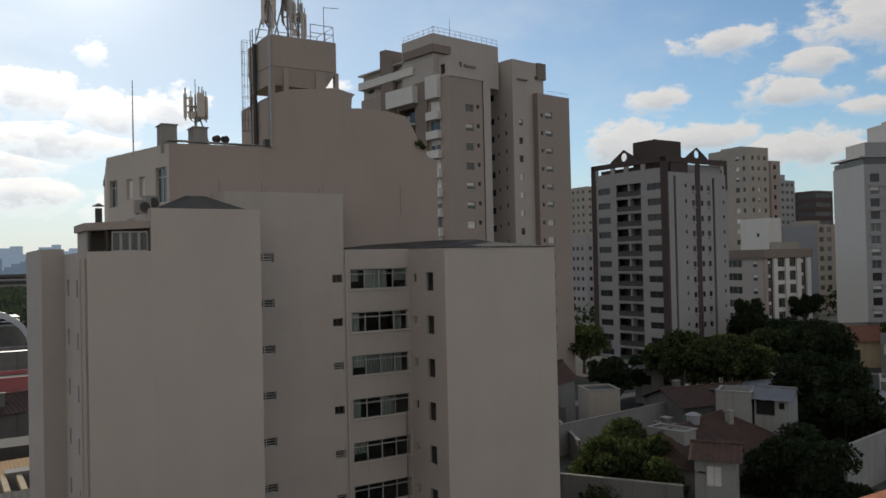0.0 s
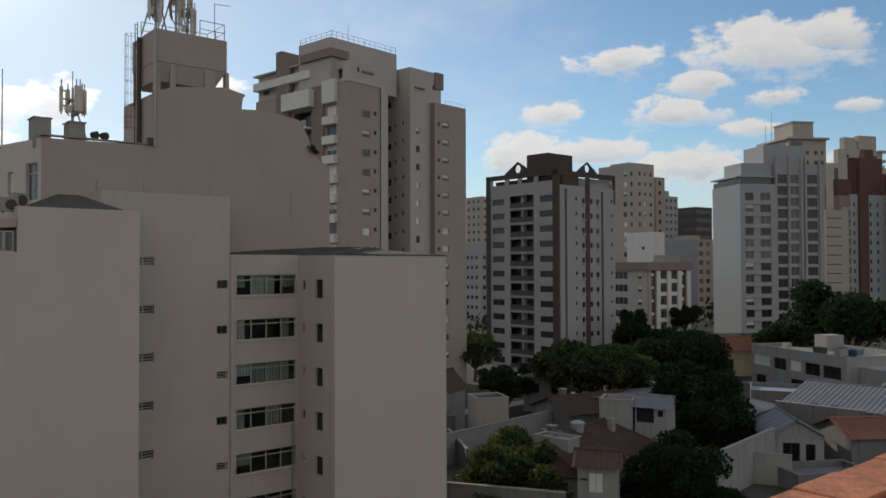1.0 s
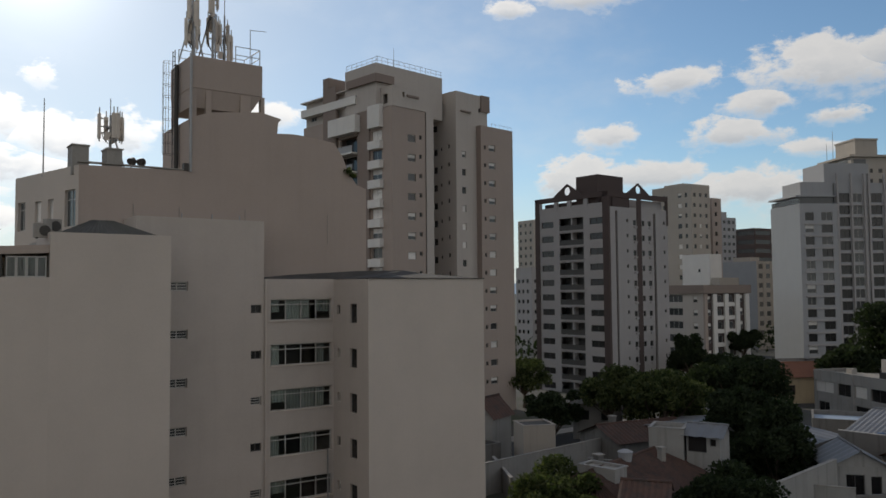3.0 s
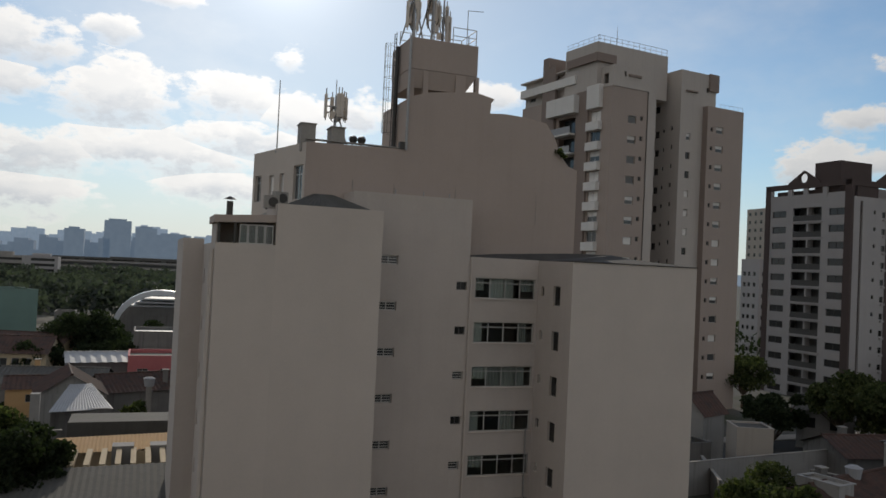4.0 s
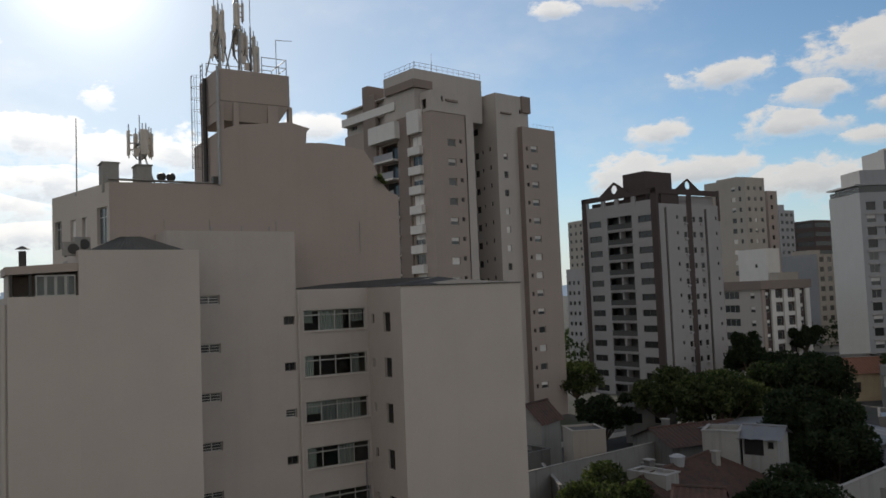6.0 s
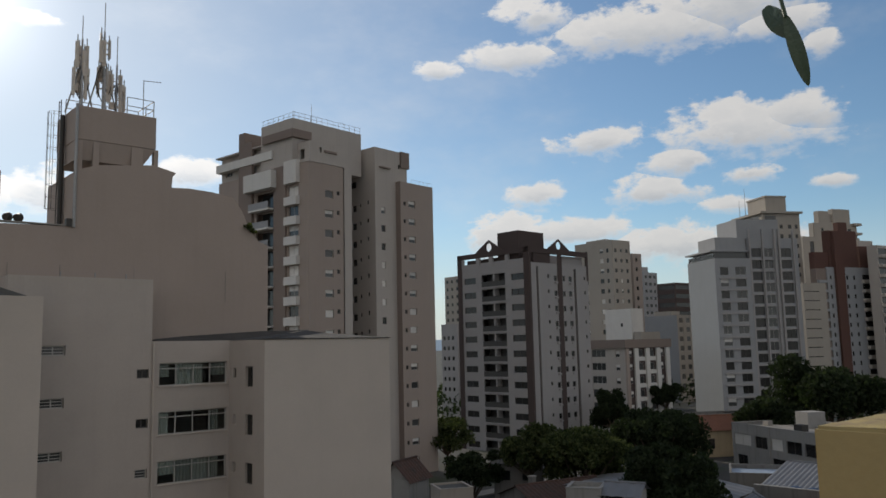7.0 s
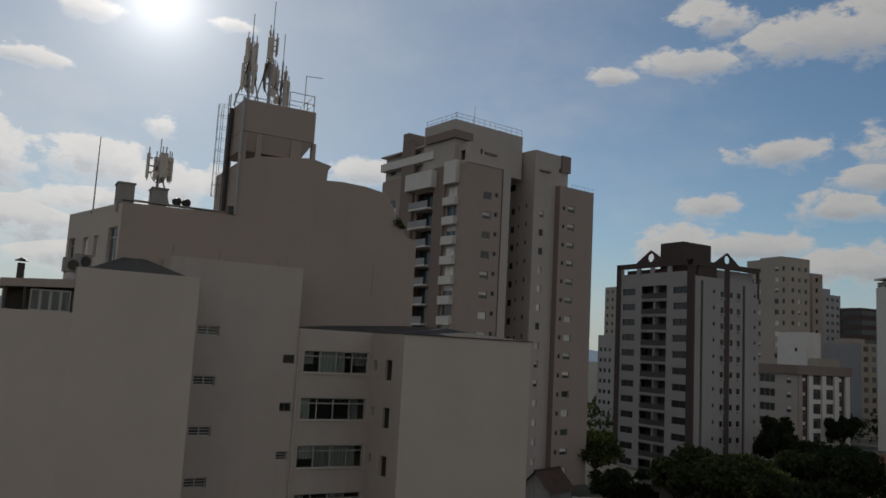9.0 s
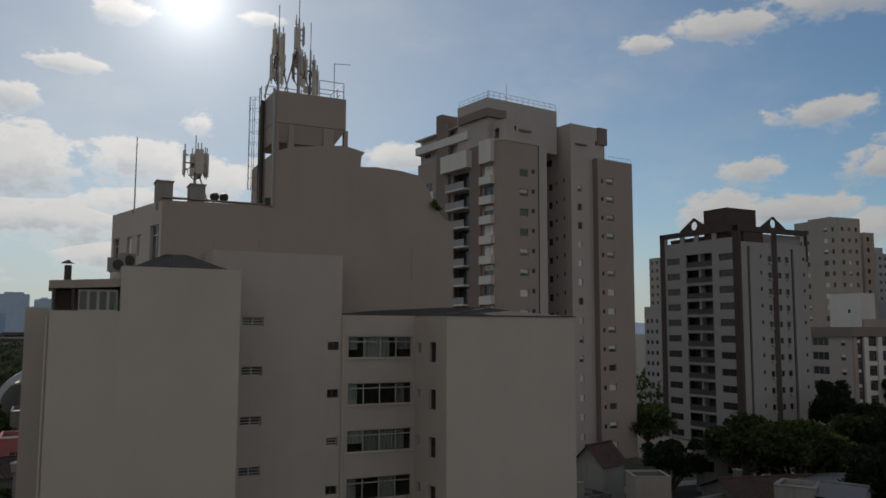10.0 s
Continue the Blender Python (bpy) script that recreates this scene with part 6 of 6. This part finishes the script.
# ---- distant skyline ----
def skyline():
    rng = random.Random(77)
    far_block("long_terminal", "long low dark building with window bands beyond the park", (-77, 500), 2, 130, 20, 15.5, M_FIBRO, [(2 + i * 16, 15 + i * 16, 1.6, "dark4") for i in range(8)], [], step=4.0, n=3, cap=0.8, seed=41)
    far_block("grey_office", "grey office block with pale end bay beside the park", (-97, 498), 0, 18.5, 16, 13.2, M_CONCRETE, [(1, 3, 1.6, "dark1"), (7, 9.5, 1.6, "dark1"), (12, 17, 1.6, "dark2")], [], step=3.0, n=4, cap=0.8, seed=42)
    far_block("grey_office", "dark grey office block with window bands by the park", (-135, 496), 0, 36, 16, 12.6, M_FIBRO, [(2, 16, 1.5, "dark4"), (19, 34, 1.5, "dark4")], [], step=3.0, n=4, cap=0.8, seed=43)
    for x0, x1, h, lb in ((-90, -48, 73, "broad hazy blue-grey tower block"), (-41, -7, 63, "hazy blue-grey slab block"), (-150, -120, 56, "hazy blue-grey tower with a dark centre"), (-7, 48, 53, "wide hazy blue-grey slab block"), (-98, -80, 42, "lower hazy blue-grey block")):
        r = thing("hazy_tower", x0, 1400, 0, lb + " beyond the park", "tower", "hazy towers")
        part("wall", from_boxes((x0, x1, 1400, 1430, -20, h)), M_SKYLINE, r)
        part("roof_room", from_boxes((x0 + 6, x1 - 8, 1403, 1420, h, h + 3)), M_SKYLINE, r)
    for k, (dist, count, mat, hi) in enumerate(((1500, 110, M_SKYLINE, (18, 40)), (2900, 130, M_SKYLINE2, (50, 92)))):
        bm = bmesh.new()
        for i in range(count):
            az = radians(-24 + 40 * (i + rng.random()) / count)
            x, y = dist * math.sin(az) - 23, dist * math.cos(az) - 41
            w = rng.uniform(12, 34) * dist / 1800
            h = rng.uniform(*hi) * (1.0 if rng.random() < 0.8 else 1.25)
            block(bm, x - w / 2, x + w / 2, y, y + 40, -20, h)
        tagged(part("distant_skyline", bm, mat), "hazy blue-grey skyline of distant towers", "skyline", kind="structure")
    for x, w, h, lb in ((-107, 36, 122, "broad hazy tower block"), (-30, 30, 112, "hazy tower block"), (8, 40, 108, "hazy tower block"), (-247, 34, 88, "hazy tower block"), (-170, 26, 80, "hazy tower block"), (70, 40, 92, "hazy tower block")):
        r = thing("distant_tower", x, 2900, 0, lb + " on the horizon", "tower", "distant towers")
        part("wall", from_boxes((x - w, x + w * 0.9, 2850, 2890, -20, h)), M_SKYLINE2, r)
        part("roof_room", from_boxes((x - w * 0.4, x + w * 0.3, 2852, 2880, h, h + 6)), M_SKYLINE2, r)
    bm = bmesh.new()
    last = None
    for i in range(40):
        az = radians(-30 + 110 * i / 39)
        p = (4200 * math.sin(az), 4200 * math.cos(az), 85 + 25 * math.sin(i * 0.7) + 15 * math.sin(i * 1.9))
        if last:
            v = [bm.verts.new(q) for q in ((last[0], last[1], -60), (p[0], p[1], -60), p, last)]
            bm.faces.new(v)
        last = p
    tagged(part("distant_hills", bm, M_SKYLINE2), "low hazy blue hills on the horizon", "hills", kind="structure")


skyline()


# ---- the camera's own roof ----
def own_roof():
    r = thing("own_building", -26, -46, 0, "building under the viewer with a terracotta coped parapet", "building")
    part("wall", from_boxes((-40, -8, -60, -37.9, 0, 15.9)), M_YELLOW, r)
    # two rows of worn clay coping slabs along the edge
    rng = random.Random(2)
    for row, (y0, y1, z) in enumerate(((-38.35, -37.65, 16.42), (-39.3, -38.38, 16.36))):
        x = -34.0
        while x < -8.5:
            w = rng.uniform(0.85, 1.15)
            bm = bmesh.new()
            block(bm, x, x + w - 0.012, y0, y1, z - 0.09, z + rng.uniform(-0.012, 0.012))
            bmesh.ops.bevel(bm, geom=list(bm.edges), offset=0.012, segments=1, affect="EDGES")
            part("coping_slab", bm, M_TERRACOTTA, r, "worn terracotta coping slab")
            x += w
    part("parapet", from_boxes((-36, -8.2, -39.2, -37.75, 15.9, 16.28)), M_YELLOW, r)
    c = thing("yellow_chimney", -15.5, -40, 15.95, "square worn yellow chimney block with a stained top", "chimney")
    at = pose(-16.5, -41.45, 0)
    bm = bmesh.new()
    block(bm, 0, 3.0, 0, 2.65, 15.95, 18.24)
    bmesh.ops.bevel(bm, geom=[e for e in bm.edges], offset=0.025, segments=2, affect="EDGES")
    part("shaft", bm, M_YELLOW, c, "", at)
    bm = bmesh.new()
    n = 14
    grid = [[bm.verts.new((0.03 + 2.94 * i / n, 0.03 + 2.59 * j / n, 18.243 + 0.02 * noise.noise(Vector((i * 0.7, j * 0.7, 3))) + (0.012 if 0 < i < n and 0 < j < n else 0))) for j in range(n + 1)] for i in range(n + 1)]
    for i in range(n):
        for j in range(n):
            bm.faces.new((grid[i][j], grid[i + 1][j], grid[i + 1][j + 1], grid[i][j + 1]))
    part("cap", bm, M_YELLOWTOP, c, "stained uneven mortar cap", at)


own_roof()


# ---- leaves close to the camera ----
def near_leaves():
    def blade(root, base, tip, width, normal, lobes, curl=0.0):
        base, tip, normal = Vector(base), Vector(tip), Vector(normal).normalized()
        axis = tip - base
        side = axis.cross(normal).normalized()
        bm = bmesh.new()
        rows = []
        n = 48
        for i in range(n + 1):
            q = i / n
            env = math.sin(math.pi * min(1.0, 0.06 + 0.94 * q)) ** 0.6 if q < 1 else 0.0
            saw = 1.0 - (0.28 * abs(math.sin(math.pi * q * lobes)) ** 0.5 - 0.14 if lobes else 0)
            w = width * env * saw * 0.5
            c = base + axis * q + normal * (curl * math.sin(math.pi * q))
            rows.append([bm.verts.new(c - side * w + normal * w * 0.18), bm.verts.new(c), bm.verts.new(c + side * w + normal * w * 0.18)])
        for a, b in zip(rows, rows[1:]):
            for j in (0, 1):
                bm.faces.new((a[j], b[j], b[j + 1], a[j + 1]))
        part("leaf", bm, M_NEARLEAF, root)
    root = thing("overhanging_plant", -22.2, -43.0, 15.9, "dark green serrated leaves hanging from a terrace plant", "plant")
    blade(root, (-22.85, -40.64, 19.98), (-22.57, -41.37, 19.31), 0.40, (-0.90, -0.34, -0.27), 9, 0.04)
    blade(root, (-22.65, -40.64, 20.16), (-22.39, -41.42, 19.55), 0.38, (-0.90, -0.34, -0.27), 8, 0.05)
    bm = bmesh.new()
    rod(bm, (-22.85, -40.64, 19.98), (-22.46, -41.20, 20.56), 0.010, 5)
    rod(bm, (-22.65, -40.64, 20.16), (-22.46, -41.20, 20.56), 0.010, 5)
    rod(bm, (-22.46, -41.20, 20.56), (-22.20, -43.00, 20.36), 0.02, 6)
    rod(bm, (-22.2, -43.0, 20.36), (-22.2, -43.0, 15.88), 0.035, 7)
    part("stem", bm, M_NEARLEAF, root)
    root = thing("hanging_leaf_twig", -20.2, -42.8, 15.9, "thin twig with drooping narrow dark green leaves", "plant")
    blade(root, (-20.890, -40.848, 19.46), (-20.913, -40.890, 19.31), 0.027, (-0.82, -0.43, -0.38), 0, 0.015)
    blade(root, (-20.87, -40.80, 19.50), (-20.892, -40.858, 19.415), 0.038, (-0.82, -0.43, -0.38), 0, 0.01)
    bm = bmesh.new()
    rod(bm, (-20.890, -40.848, 19.46), (-20.86, -40.78, 19.75), 0.004, 5)
    rod(bm, (-20.86, -40.78, 19.75), (-20.2, -41.6, 20.4), 0.006, 5)
    rod(bm, (-20.2, -41.6, 20.4), (-20.2, -42.8, 20.3), 0.012, 6)
    rod(bm, (-20.2, -42.8, 20.3), (-20.2, -42.8, 15.88), 0.025, 6)
    part("stem", bm, M_NEARLEAF, root)



near_leaves()


# ---- small rooftop and yard clutter ----
def clutter():
    rng = random.Random(61)
    for i, (x, y, z, w, d, h, mt) in enumerate((
            (24.5, 4.6, 4.2, 0.6, 0.6, 0.9, M_WHITED), (30.5, 3.0, 4.2, 0.5, 0.5, 1.0, M_CONCRETE), (41.5, 18.5, 3.6, 0.6, 0.6, 1.3, M_WHITED),
            (24.0, 24.5, 2.4, 1.2, 0.8, 0.9, M_CONCRETE), (27.0, 25.0, 2.4, 0.7, 0.7, 1.3, M_WHITE), (54.5, 5.5, 4.4, 0.7, 0.7, 1.2, M_CONCRETE),
 (-36.0, 70.0, 3.4, 0.6, 0.6, 1.5, M_OCHRE), (-21.0, 60.5, 3.6, 0.6, 0.6, 1.3, M_WHITED))):
        r = thing("chimney", x, y, z - 1.0, "short square masonry chimney on a tiled roof", "chimney", "roof chimneys")
        part("shaft", from_boxes((x, x + w, y, y + d, z - 1.0, z + h)), mt, r)
        part("cap", from_boxes((x - 0.08, x + w + 0.08, y - 0.08, y + d + 0.08, z + h, z + h + 0.08)), M_CONCRETE, r)
    for x0, y0, x1, y1, h, mt, lb in (
            (12.0, 4.5, 17.0, -3.5, 2.6, M_WHITED, "stained yard wall below the apartment block"), (22.0, 12.5, 26.5, 20.5, 2.2, M_WHITED, "low stained yard wall"),
            (32.5, 13.5, 35.0, 8.0, 2.4, M_WHITED, "stained wall between two gardens"), (40.0, 12.0, 52.0, 14.5, 2.6, M_WHITED, "pale wall behind the garden trees"),
            (36.0, -1.5, 40.0, -8.5, 2.6, M_WHITE, "white wall beside the small house"), (56.0, 24.0, 72.0, 20.0, 2.4, M_WHITED, "long stained wall beside the trees"),
            (-40.0, 37.5, -30.0, 38.5, 2.4, M_WHITED, "pale wall behind the garden tree"), (-37.0, 74.0, -24.0, 72.0, 2.4, M_WHITED, "pale wall among the houses")):
        garden_wall(x0, y0, x1, y1, h, mt, lb)
    for i in range(10):
        x, y = rng.uniform(14, 44), rng.uniform(6, 26)
        if i % 2:
            x, y = rng.uniform(-40, -24), rng.uniform(38, 70)
        r = thing("garden_shrub", x, y, 0, "small dark green garden shrub", "shrub", "garden shrubs")
        g = np.random.default_rng(100 + i)
        me = leaf_cloud([(x, y, 0.9, 0.8), (x + 0.7, y + 0.2, 0.7, 0.6), (x - 0.5, y + 0.5, 0.8, 0.6)], 900, 0.16, g, 0.9)
        me.materials.append(M_LEAF2 if i % 3 else M_LEAF)
        part("foliage", me, None, r)
        bm = bmesh.new()
        rod(bm, (x, y, -0.1), (x, y, 0.8), 0.05)
        part("stem", bm, M_BARK, r)
    # tuft growing on the shoulder of the party wall
    r = thing("wall_tuft", 2.4, 7.1, 27.1, "small yellow-green tuft rooted in the wall top", "plant")
    g = np.random.default_rng(7)
    me = leaf_cloud([(2.5, 6.95, 27.1, 0.3), (2.75, 6.95, 26.85, 0.25)], 160, 0.1, g, 0.8)
    me.materials.append(M_LEAF2)
    part("foliage", me, None, r)


clutter()
